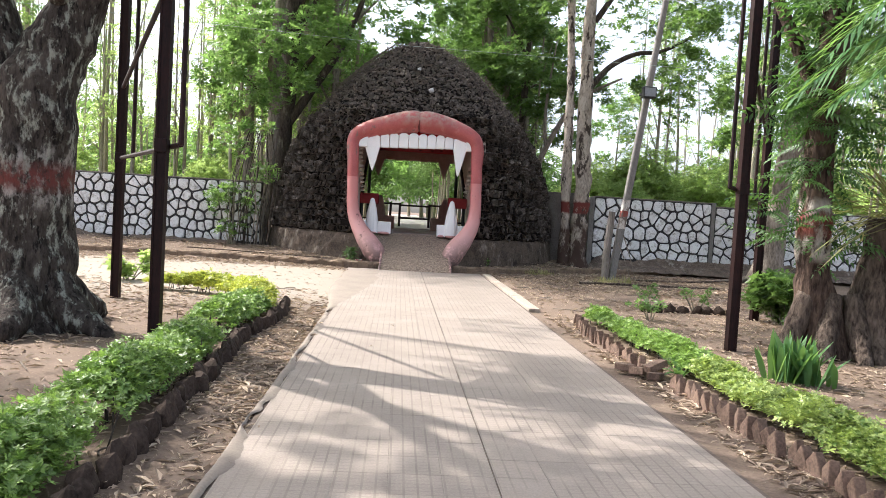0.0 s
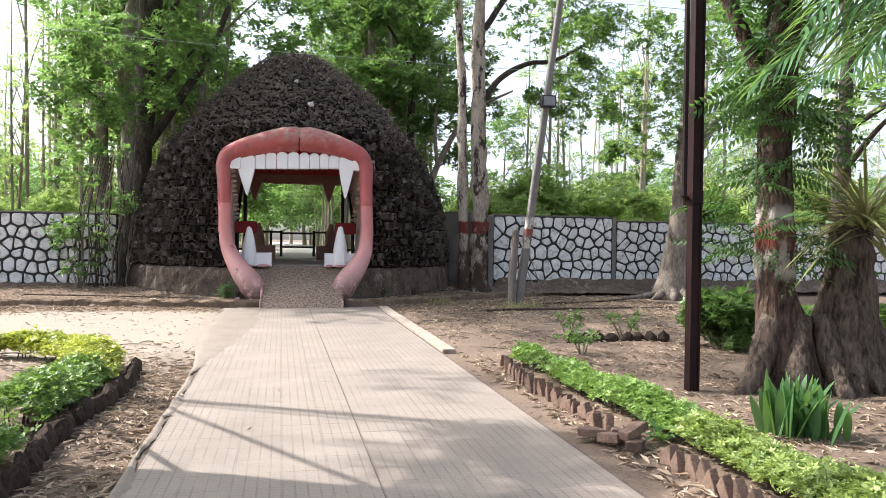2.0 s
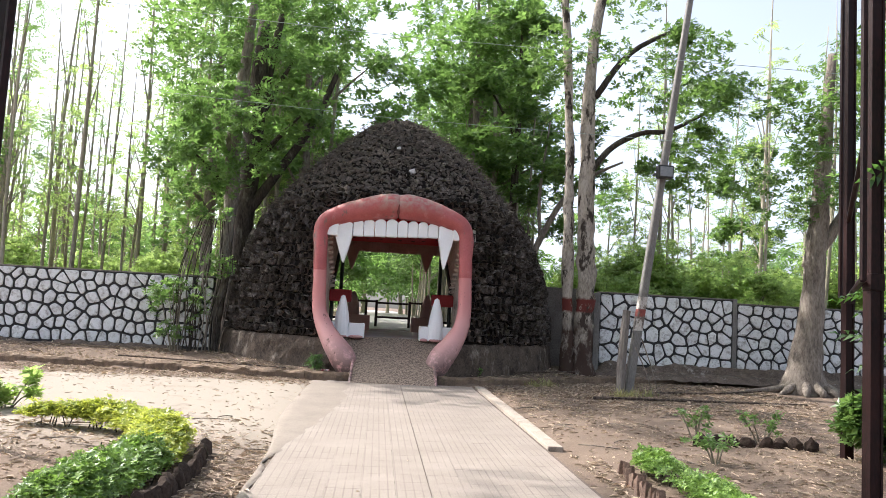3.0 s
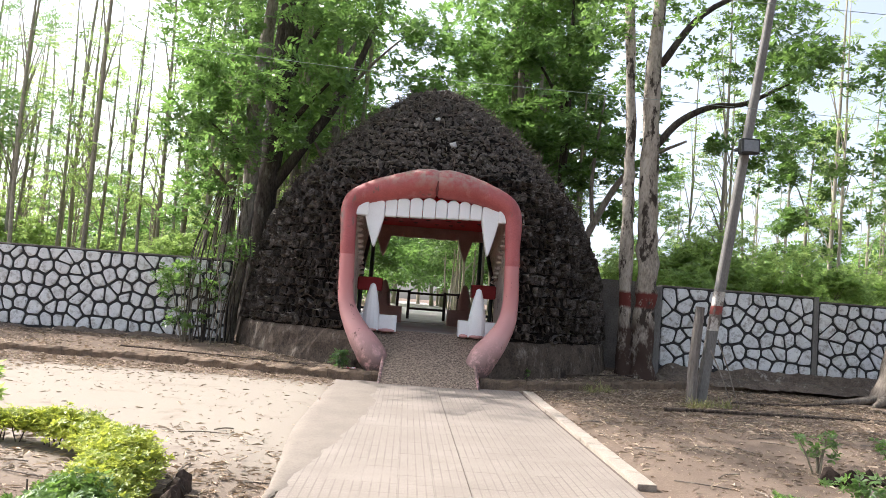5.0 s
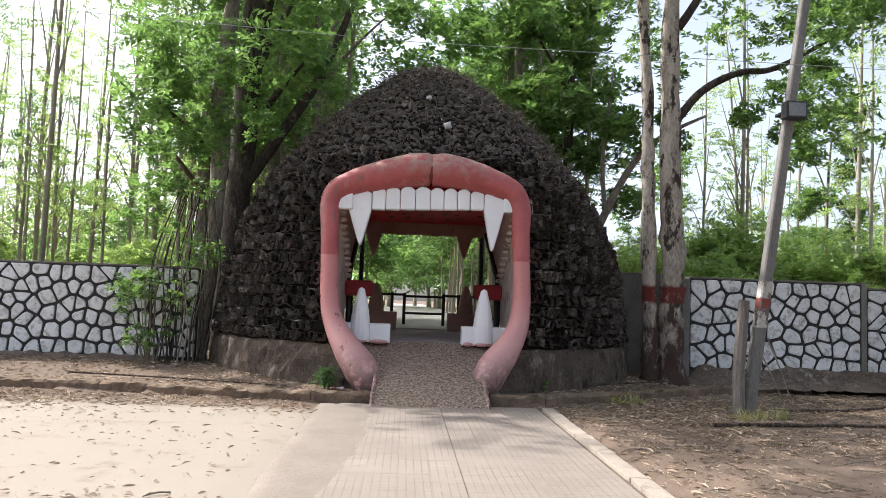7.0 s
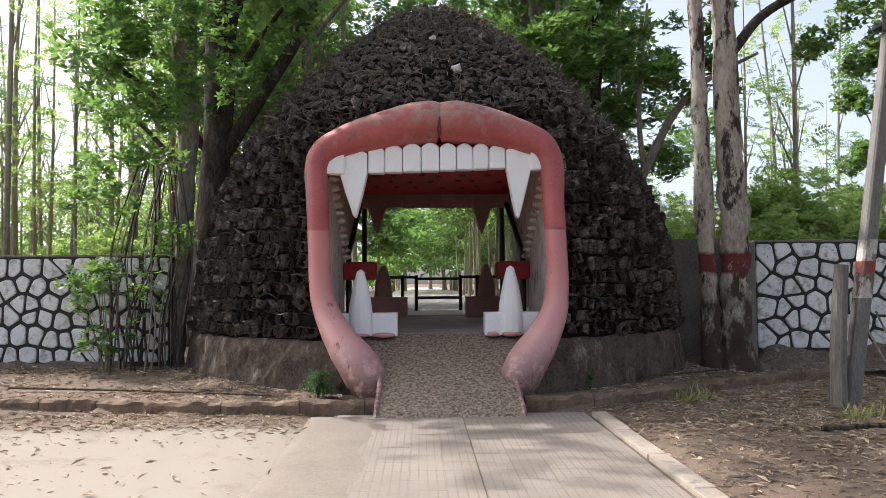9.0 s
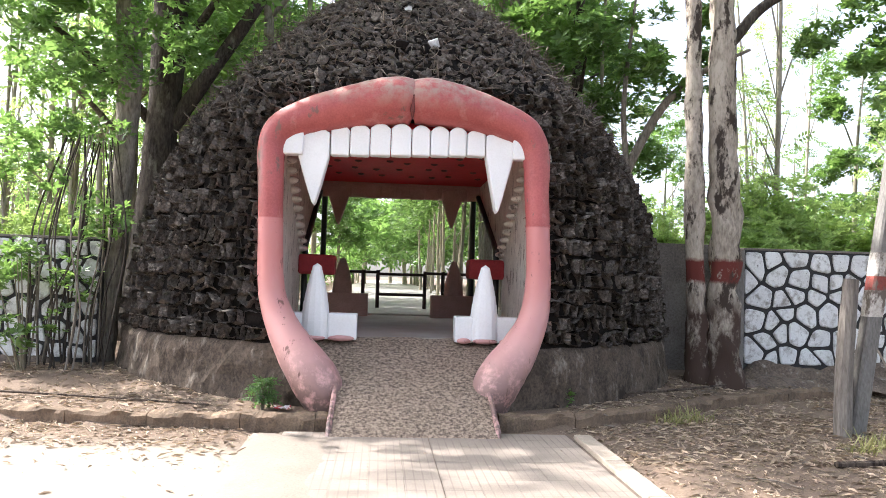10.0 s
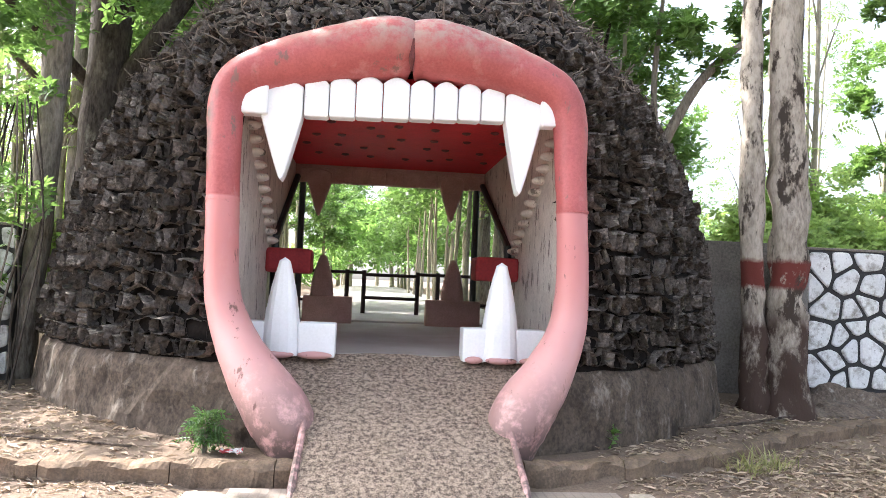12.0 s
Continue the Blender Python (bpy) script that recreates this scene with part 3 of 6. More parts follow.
# rough footings below the walls
for nm, a, b, top_z, yy in (("wall_footing_1", 5.55, 21.5, 0.45, 21.71), ("wall_footing_2", -13.8, -3.9, 0.33, 21.63)):
    bm = bmesh.new()
    n = int((b - a) / 0.07)
    rows = []
    for i in range(n + 1):
        px = a + (b - a) * i / n
        h = top_z + 0.14 * noise.noise(Vector((px * 0.8, 0, 5))) + 0.05 * noise.noise(Vector((px * 3, 0, 9)))
        h = 0.05 + (h - 0.05) * step(a, a + 0.45, px) * step(b, b - 0.9, px)
        rows.append([bm.verts.new((px, yy - d + 0.04 * noise.noise(Vector((px * 2, d * 5, 1))), z + 0.05 * noise.noise(Vector((px * 6, d * 14, 2))))) for d, z in ((0, h + 0.02), (0.05, h), (0.09, h * 0.92), (0.12, h * 0.75), (0.15, h * 0.6), (0.32, 0.24), (0.6, 0.1))])
    for u, w in zip(rows, rows[1:]):
        for q in range(6):
            bm.faces.new((u[q], u[q + 1], w[q + 1], w[q]))
    bmesh.ops.recalc_face_normals(bm, faces=bm.faces)
    solid(nm, bm, FOOTING, "rough stained brown footing below the wall", "footing", kind="structure")

# road and land beyond the gate
bm = boxed(-2.3, 25.36, 0.6, 3.4, 150, 0.895, bevel=0.02)
solid("road", bm, ASPHALT, "pale dusty park road beyond the gate", "road", kind="structure")

# ---- the cave gate ----
GX, GY = 0.40, 22.73  # middle of the dome
PROFILE = smooth_line([(0.15, 4.24), (0.75, 4.21), (1.5, 4.13), (2.2, 4.02), (3.0, 3.77), (3.7, 3.42), (4.3, 3.02), (4.8, 2.60), (5.3, 2.12), (5.7, 1.66), (6.0, 1.27), (6.3, 0.85), (6.52, 0.44), (6.6, 0.02)], 5)
PZ, PR = [p[0] for p in PROFILE], [p[1] for p in PROFILE]
FLAT = 0.90  # the dome is a little shallower than wide


def dome_point(a, z, out=0.0):
    """A point of the dome at heading a (0 faces the camera), pushed out."""
    r = float(np.interp(z, PZ, PR)) + out
    return Vector((GX + r * math.sin(a), GY - r * FLAT * math.cos(a), z))


def in_mouth(p, grow=0.0):
    if p.y < GY:
        low = 0.62 if p.z < 0.95 else 0.0
        return abs(p.x - 0.36) < 1.42 + grow - low * (0.95 - p.z) / 0.95 * 0.9 and p.z < 3.62 + grow
    return abs(p.x - GX) < 2.9 and p.z < 3.5


gate = thing("cave_gate", (0, 0, 0), "dark rock cave gate shaped as an open fanged mouth", "gate")

# shell: bedding behind the courses of stone, near-black as the shade in their gaps
def relief(a, z):
    """How far the bedding stands out at heading a and height z."""
    q = Vector((a * 9.0, z * 4.0, 0.0))
    return 0.05 * noise.noise(q) + 0.03 * noise.noise(q * 2.7) - 0.03


HEADINGS = [-1.8 + 3.6 * i / 280 for i in range(280)] + [1.8 + (2 * math.pi - 3.6) * i / 60 for i in range(60)]
NA, NZ = len(HEADINGS), 110
verts, faces = [], []
for j in range(NZ + 1):
    z = 0.70 + (6.6 - 0.70) * j / NZ
    for a in HEADINGS:
        verts.append(dome_point(a, z, relief((a + math.pi) % (2 * math.pi) - math.pi, z) * min(1, (6.7 - z) / 0.6)))
for j in range(NZ):
    for i in range(NA):
        q = (j * NA + i, j * NA + (i + 1) % NA, (j + 1) * NA + (i + 1) % NA, (j + 1) * NA + i)
        if not in_mouth((verts[q[0]] + verts[q[2]]) / 2, 0.13):
            faces.append(q)
ob = new("dome_shell", from_arrays("dome_shell", [v[:] for v in verts], faces, HOLLOW_SHADE))
ob.parent = gate
tagged(ob, "stone-faced dome, shade of the stone gaps in its backing")
NA = 320

# rendered plinth
bm = bmesh.new()
grid = []
for j, (z, o) in enumerate(((-0.05, 0.10), (0.15, 0.095), (0.3, 0.09), (0.42, 0.08), (0.55, 0.07), (0.66, 0.06), (0.76, 0.045), (0.83, 0.0), (0.83, -0.25))):
    row = []
    for i in range(NA):
        a = 2 * math.pi * i / NA
        p = dome_point(a, max(z, 0.16))
        p = dome_point(a, max(z, 0.16), o + 0.045 * noise.noise(p * 2.5) + 0.028 * noise.noise(p * 8) + 0.012 * noise.noise(p * 21))
        p.z = z + (0.03 * noise.noise(p * 3) if j > 1 else 0)
        row.append(bm.verts.new(p))
    grid.append(row)
for a, b in zip(grid, grid[1:]):
    for i in range(NA):
        q = (a[i], a[(i + 1) % NA], b[(i + 1) % NA], b[i])
        if not in_mouth(sum((v.co for v in q), Vector()) / 4, -0.12):
            bm.faces.new(q)
bmesh.ops.delete(bm, geom=[v for v in bm.verts if not v.link_faces], context="VERTS")
bmesh.ops.recalc_face_normals(bm, faces=bm.faces)
part("plinth", bm, PLINTH, gate, "rough grey-brown rendered plinth")

# lips: a swelling tube, x, y, z and half width
LIP_LEFT = [(-0.47, 18.96, 0.02, 0.20), (-0.54, 18.98, 0.25, 0.255), (-0.68, 19.02, 0.48, 0.275), (-0.92, 19.15, 0.79, 0.225), (-1.12, 19.30, 1.12, 0.18), (-1.24, 19.38, 1.5, 0.155), (-1.28, 19.42, 2.3, 0.148), (-1.31, 19.50, 2.85, 0.155), (-1.32, 19.58, 3.2, 0.17), (-1.20, 19.62, 3.43, 0.20), (-0.80, 19.66, 3.62, 0.235), (-0.25, 19.68, 3.77, 0.275), (0.19, 19.68, 3.85, 0.30), (0.385, 19.70, 3.84, 0.272)]
LIP_RIGHT = [(0.385, 19.70, 3.84, 0.272), (0.60, 19.68, 3.86, 0.30), (1.03, 19.68, 3.80, 0.275), (1.50, 19.66, 3.66, 0.24), (1.83, 19.62, 3.50, 0.205), (1.96, 19.58, 3.22, 0.175), (1.965, 19.50, 2.75, 0.155), (1.975, 19.42, 2.25, 0.148), (1.985, 19.38, 1.65, 0.155), (1.93, 19.32, 1.2, 0.18), (1.73, 19.15, 0.83, 0.225), (1.50, 19.02, 0.52, 0.27), (1.38, 18.98, 0.28, 0.25), (1.33, 18.96, 0.05, 0.20)]
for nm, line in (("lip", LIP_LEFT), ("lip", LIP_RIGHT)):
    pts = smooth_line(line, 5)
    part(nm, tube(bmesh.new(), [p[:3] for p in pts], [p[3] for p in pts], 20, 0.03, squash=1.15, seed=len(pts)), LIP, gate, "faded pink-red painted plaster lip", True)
bm = bmesh.new()
tube(bm, [(0.385, 19.47, 4.02), (0.39, 19.395, 3.86), (0.38, 19.42, 3.69), (0.385, 19.50, 3.6)], [0.006, 0.022, 0.03, 0.012], 6)
part("lip_crack", bm, LIP_CRACK, gate, "dark red crack in the upper lip")
for x, z, y in ((-1.28, 2.27, 19.42), (1.975, 2.32, 19.425)):
    bm = bmesh.new()
    tube(bm, [(x, y, z - 0.012), (x, y, z + 0.012)], [0.1535, 0.1535], 20, squash=1.17)
    part("lip_joint", bm, LIP, gate)


# upper teeth
def tooth(x0, x1, z0, ztop, y, tip=None, thick=0.16, rise=0.05, lean=0.0, slant=0.0):
    """A flat-bottomed tooth with an arched crown; tip makes it a fang."""
    bm = bmesh.new()
    w = x1 - x0
    arch = [(x0 + w * k / 8, ztop - rise * (2 * k / 8 - 1) ** 2 * 1.3 + slant * (k / 8 - 0.5)) for k in range(9)]
    if tip is None:
        low = [(x1, z0 + 0.01), (x1 - 0.02, z0), (x0 + 0.02, z0), (x0, z0 + 0.01)]
    else:
        mid = (x0 + x1) / 2 + lean
        cx = (x0 + x1) / 2
        edge = [(cx + (mid - cx) * q, w / 2 * (1 - q) ** 0.9 + 0.012 * q, z0 - (z0 - tip) * q) for q in (0, 0.25, 0.5, 0.75, 0.95)]
        low = [(c + h, z) for c, h, z in edge] + [(mid, tip)] + [(c - h, z) for c, h, z in edge[::-1]]
    line = arch + low
    front = bm.faces.new([bm.verts.new((x, y, z)) for x, z in line])
    got = bmesh.ops.extrude_face_region(bm, geom=[front])
    bmesh.ops.translate(bm, verts=[g for g in got["geom"] if isinstance(g, bmesh.types.BMVert)], vec=(0, thick, 0))
    bmesh.ops.recalc_face_normals(bm, faces=bm.faces)
    rim = [e for e in bm.edges if all(abs(v.co.y - y) < 1e-5 for v in e.verts)]
    bmesh.ops.bevel(bm, geom=rim, offset=0.022, segments=2, profile=0.5, affect="EDGES")
    return bm


T_EDGES = [-0.62, -0.38, -0.13, 0.13, 0.39, 0.625, 0.86, 1.085, 1.325]
T_TOPS = [3.51, 3.53, 3.55, 3.56, 3.55, 3.55, 3.55, 3.53]
for k in range(8):
    part("tooth", tooth(T_EDGES[k] + 0.004, T_EDGES[k + 1] - 0.004, 3.125 + 0.009 * k, T_TOPS[k], 19.60 + 0.004 * (k % 2)), TOOTH, gate, "white painted upper incisor")
part("tooth", tooth(-1.26, -0.94, 3.10, 3.335, 19.50, rise=0.05, slant=0.20), TOOTH, gate, "white painted upper corner tooth")
part("tooth", tooth(1.66, 1.88, 3.15, 3.42, 19.50, rise=0.05, slant=-0.08), TOOTH, gate, "white painted upper corner tooth")
part("fang", tooth(-1.01, -0.625, 3.11, 3.46, 19.57, tip=2.50, thick=0.19, lean=0.02), TOOTH, gate, "long white painted upper fang")
part("fang", tooth(1.33, 1.68, 3.18, 3.51, 19.57, tip=2.48, thick=0.19, lean=-0.02), TOOTH, gate, "long white painted upper fang")


def lower_fang(cx, y, z0, z1, w, thick=0.34, steps=8):
    """A blunt fang built up in shallow tiers."""
    bm = bmesh.new()
    rings = []
    for k in range(steps):
        t0, t1 = k / steps, (k + 1) / steps
        for t, s in ((t0, 1.0), (t1, 1.03)):
            r = (1 - t ** 2.0) * 0.72 + 0.28
            hw, ht = w / 2 * r * s, thick / 2 * r * s
            rings.append([bm.verts.new((cx + hw * math.copysign(abs(math.cos(a)) ** 0.7, math.cos(a)), y + ht * math.sin(a), z0 + (z1 - z0) * t)) for a in (2 * math.pi * i / 20 for i in range(20))])
    for a, b in zip(rings, rings[1:]):
        for i in range(20):
            bm.faces.new((a[i], a[(i + 1) % 20], b[(i + 1) % 20], b[i]))
    tip = bm.verts.new((cx, y, z1 + 0.035))
    for i in range(20):
        bm.faces.new((rings[-1][i], rings[-1][(i + 1) % 20], tip))
    bm.faces.new(rings[0][::-1])
    bmesh.ops.recalc_face_normals(bm, faces=bm.faces)
    return bm


FLOOR_Z = 0.86
part("lower_fang", lower_fang(-0.745, 19.88, FLOOR_Z - 0.02, 1.75, 0.37), TOOTH, gate, "white tiered lower fang")
part("lower_fang", lower_fang(1.40, 19.88, FLOOR_Z - 0.02, 1.79, 0.38), TOOTH, gate, "white tiered lower fang")
for x0, x1 in ((-1.14, -0.90), (-0.58, -0.22), (1.02, 1.25), (1.55, 1.86)):
    part("tooth_block", boxed(x0, 19.78, FLOOR_Z - 0.03, x1, 20.06, 1.16, bevel=0.02), TOOTH, gate, "white painted lower tooth block")

for x0, x1 in ((-0.98, -0.60), (-0.58, -0.24), (1.04, 1.22), (1.24, 1.56), (1.58, 1.84)):
    bm = bmesh.new()
    bmesh.ops.create_uvsphere(bm, u_segments=14, v_segments=8, radius=0.5, matrix=Matrix.Translation(((x0 + x1) / 2, 19.74, FLOOR_Z - 0.005)) @ Matrix.Diagonal((x1 - x0, 0.10, 0.075, 1)))
    part("gum", bm, LIP, gate, "faded pink gum at the tooth foot", True)

# rear mouth: copies of the teeth, brown as the shade on their unlit side
RY = 25.05
rear_lintel = part("rear_lintel", boxed(-1.3, RY - 0.12, 3.20, 2.1, RY + 0.12, 3.55, bevel=0.02), BROWN, gate, "rear lintel, shade of its unlit side in the brown")
for k in range(11):
    x0 = -1.12 + k * 0.285
    part("rear_tooth", boxed(x0, RY - 0.16, 3.17 + 0.012 * (k % 3), x0 + 0.27, RY - 0.122, 3.42, bevel=0.015), BROWN, rear_lintel)
for x0, x1 in ((-1.0, -0.60), (1.22, 1.62)):
    part("rear_fang", tooth(x0, x1, 3.2, 3.40, RY - 0.2, tip=2.62, thick=0.14), BROWN, gate, "rear fang, shade of its unlit side in the brown")
for cx, b0, b1 in ((-0.68, -0.98, -0.17), (1.51, 1.06, 1.98)):
    part("rear_lower_fang", lower_fang(cx, RY - 0.05, FLOOR_Z + 0.42, 1.96, 0.38, 0.26), BROWN, gate, "rear lower fang, shade of its unlit side in the brown")
    part("rear_block", boxed(b0, RY - 0.2, FLOOR_Z - 0.02, b1, RY + 0.1, FLOOR_Z + 0.44, bevel=0.02), BROWN, gate, "rear block, shade of its unlit side in the brown")

# tunnel: floor, ceiling, cheeks
part("tunnel_floor", boxed(-1.5, 19.98, 0.3, 2.3, 25.35, FLOOR_Z, bevel=0.01), ASPHALT, gate, "smooth worn concrete floor")
palate = part("palate", boxed(-1.25, 19.86, 3.48, 2.03, 25.17, 3.62, bevel=0.01), RED, gate, "dark red painted palate")
# Low knobs for the pits, a hollow's shade put into their dark red.
gen = random.Random(4)
for r in range(6):
    for c in range(7):
        bm = bmesh.new()
        bmesh.ops.create_icosphere(bm, subdivisions=1, radius=0.055, matrix=Matrix.Translation((-0.85 + c * 0.40 + gen.uniform(-0.08, 0.08) + 0.15 * (r % 2), 20.1 + r * 0.72 + gen.uniform(-0.15, 0.15), 3.475)) @ Matrix.Diagonal((1.2, 1.0, 0.5, 1)))
        part("palate_pit", bm, LIP_CRACK, palate)


def cheek(x0, x1):
    """Side wall of the tunnel with a slanting rear edge."""
    outline = [(19.62, 0.5), (22.05, 0.5), (22.05, 1.95), (22.5, 2.15), (24.93, 3.28), (24.93, 3.55), (20.05, 3.55), (19.85, 3.2), (19.62, 2.4)]
    bm = bmesh.new()
    face = bm.faces.new([bm.verts.new((x0, y, z)) for y, z in outline])
    got = bmesh.ops.extrude_face_region(bm, geom=[face])
    bmesh.ops.translate(bm, verts=[g for g in got["geom"] if isinstance(g, bmesh.types.BMVert)], vec=(x1 - x0, 0, 0))
    bmesh.ops.recalc_face_normals(bm, faces=bm.faces)
    return bm


cheek_1 = part("cheek", cheek(-1.45, -1.20), CHEEK, gate, "stained pale plaster inner cheek")
cheek_2 = part("cheek", cheek(1.98, 2.23), CHEEK, gate, "stained pale plaster inner cheek")
for sx, x in ((1, -1.20), (-1, 1.98)):
    for k in range(11):
        t = k / 10
        y, z = 20.15 + 1.85 * t, 3.12 - 1.08 * t
        bm = bmesh.new()
        bmesh.ops.create_icosphere(bm, subdivisions=2, radius=0.12, matrix=Matrix.Translation((x, y, z)) @ Matrix.Diagonal((1.1, 1.0, 0.45, 1)))
        part("molar", bm, CHEEK, cheek_1 if sx > 0 else cheek_2, smooth=True)
    bm = box(bmesh.new(), min(x, x + sx * 0.56), 21.8, 1.64, max(x, x + sx * 0.56), 22.25, 1.95, bevel=0.05)
    part("gum_block", bm, GUM, gate, "dark red painted gum block")
    bm = bmesh.new()
    tube(bm, [(x + sx * 0.04, 22.4, 0.9), (x + sx * 0.04, 22.4, 2.1), (x + sx * 0.05, 24.8, 3.25)], [0.05, 0.05, 0.05], 8)
    part("edge_pipe", bm, LAMPBODY, gate, "black painted edge pipe")
    bm = bmesh.new()
    tube(bm, [(x + sx * 0.12, 25.0, 0.85), (x + sx * 0.12, 25.0, 3.3)], [0.055, 0.055], 8)
    part("rear_pipe", bm, LAMPBODY, gate, "black rear pipe post")

# ramp with its low cheeks
bm = bmesh.new()
rows = []
for k in range(13):
    t = k / 12
    y = 18.06 + 1.94 * t
    z = 0.0 + (FLOOR_Z + 0.004) * t ** 0.92
    hw = 0.845 + 0.02 * (1 - t) + 0.40 * step(0.5, 0.85, t)
    rows.append([bm.verts.new((0.455 + hw * (i / 8 * 2 - 1), y, z + 0.012 * noise.noise(Vector((i * 0.9, y * 4, 0))))) for i in range(9)])
for a, b in zip(rows, rows[1:]):
    for i in range(8):
        bm.faces.new((a[i], a[i + 1], b[i + 1], b[i]))
lower = bmesh.ops.extrude_face_region(bm, geom=bm.faces[:])
for g in lower["geom"]:
    if isinstance(g, bmesh.types.BMVert):
        g.co.z = -0.12
bmesh.ops.recalc_face_normals(bm, faces=bm.faces)
solid("ramp", bm, PEBBLE, "sloping ramp of brown pebble-dash concrete", "ramp", kind="structure")
for nm, x in (("ramp_edge_1", -0.425), ("ramp_edge_2", 1.335)):
    bm = bmesh.new()
    sx = 1 if x < 0 else -1
    tube(bm, [(x, 18.07, -0.05), (x + sx * 0.0, 18.18, 0.06), (x + sx * 0.01, 18.55, 0.26), (x + sx * 0.02, 18.92, 0.47)], [0.032, 0.032, 0.03, 0.026], 8, 0.1)
    solid(nm, bm, LIP, "thin pale pink concrete ramp edging", "edging", kind="structure")


# stones of the dome
def rubble(seed):
    """A small knobbly chip of stone."""
    gen = random.Random(seed)
    bm = bmesh.new()
    for k in range(12):
        d = Vector((gen.gauss(0, 1), gen.gauss(0, 1), gen.gauss(0, 1))).normalized()
        bm.verts.new(Vector((d.x * 0.5, d.y * 0.4, d.z * 0.5)) * gen.uniform(0.7, 1.12))
    bmesh.ops.convex_hull(bm, input=bm.verts[:])
    bmesh.ops.delete(bm, geom=[v for v in bm.verts if not v.link_faces], context="VERTS")
    return bm


def block(seed):
    """A rough-broken course stone, 1 wide and 1 high, ragged ribs round a hollow, its upper edge jutting out."""
    gen = random.Random(seed)
    bm = bmesh.new()
    n = 5
    grid = [[None] * (n + 1) for _ in range(n + 1)]
    slope, skew, lip = gen.uniform(-0.4, 0.4), gen.uniform(-0.2, 0.2), gen.uniform(0.2, 0.55)
    hollow, hx, hz = gen.uniform(0.0, 0.5), gen.uniform(-0.2, 0.2), gen.uniform(-0.3, 0.0)
    for i in range(n + 1):
        for j in range(n + 1):
            u, w = i / n - 0.5, j / n - 0.5
            edge = max(abs(u), abs(w)) * 2
            pit = max(0.0, 1 - ((u - hx) ** 2 + (w - hz) ** 2) / 0.10)
            out = 0.36 + lip * w + slope * u - hollow * pit + gen.uniform(-0.16, 0.16)
            if edge > 0.95:
                out -= 0.22 if w < 0.4 else 0.02
            pull = 0.12 * (abs(u) * 2) ** 2
            grid[i][j] = bm.verts.new((u + skew * w + gen.uniform(-0.085, 0.085), -max(out, -0.1), w * (1 - pull) + gen.uniform(-0.08, 0.08)))
    for i in range(n):
        for j in range(n):
            bm.faces.new((grid[i][j], grid[i + 1][j], grid[i + 1][j + 1], grid[i][j + 1]))
    ring = [grid[i][0] for i in range(n)] + [grid[n][j] for j in range(n)] + [grid[i][n] for i in range(n, 0, -1)] + [grid[0][j] for j in range(n, 0, -1)]
    back = [bm.verts.new((v.co.x * 0.9, 0.3, v.co.z * 0.9)) for v in ring]
    for k in range(len(ring)):
        m = (k + 1) % len(ring)
        bm.faces.new((ring[m], ring[k], back[k], back[m]))
    bmesh.ops.triangulate(bm, faces=bm.faces[:])
    return bm


BLOCKS = [mesh_of("stone", block(s), ROCK, s % 3 > 0) for s in range(22)]
CHIPS = [mesh_of("chip", rubble(s + 50), ROCK) for s in range(8)]


def dome_stones():
    """Heading, height, width, height and kind of every stone, course on course."""
    gen = random.Random(11)
    z = 0.86
    row = 0
    while z < 6.52:
        r = float(np.interp(z, PZ, PR))
        slope = abs(float(np.interp(z + 0.1, PZ, PR)) - r) / 0.1
        low = z < 4.0
        tall = gen.uniform(0.15, 0.20) if low else gen.uniform(0.09, 0.125)
        a, end = -math.pi, math.pi
        while a < end:
            wide = gen.choice((gen.uniform(0.09, 0.15), gen.uniform(0.14, 0.26))) if low else gen.uniform(0.08, 0.19)
            span = wide / max(r, 0.15)
            lift = 0.05 * noise.noise(Vector((a * r * 0.6, row * 3.7, 2))) + gen.gauss(0, 0.02)
            yield a + span / 2, z + tall / 2 + lift, wide, tall, low, gen
            a += span * gen.uniform(0.92, 1.06)
        z += tall * (1.03 if low else 1.0) / math.sqrt(1 + slope * slope)
        row += 1


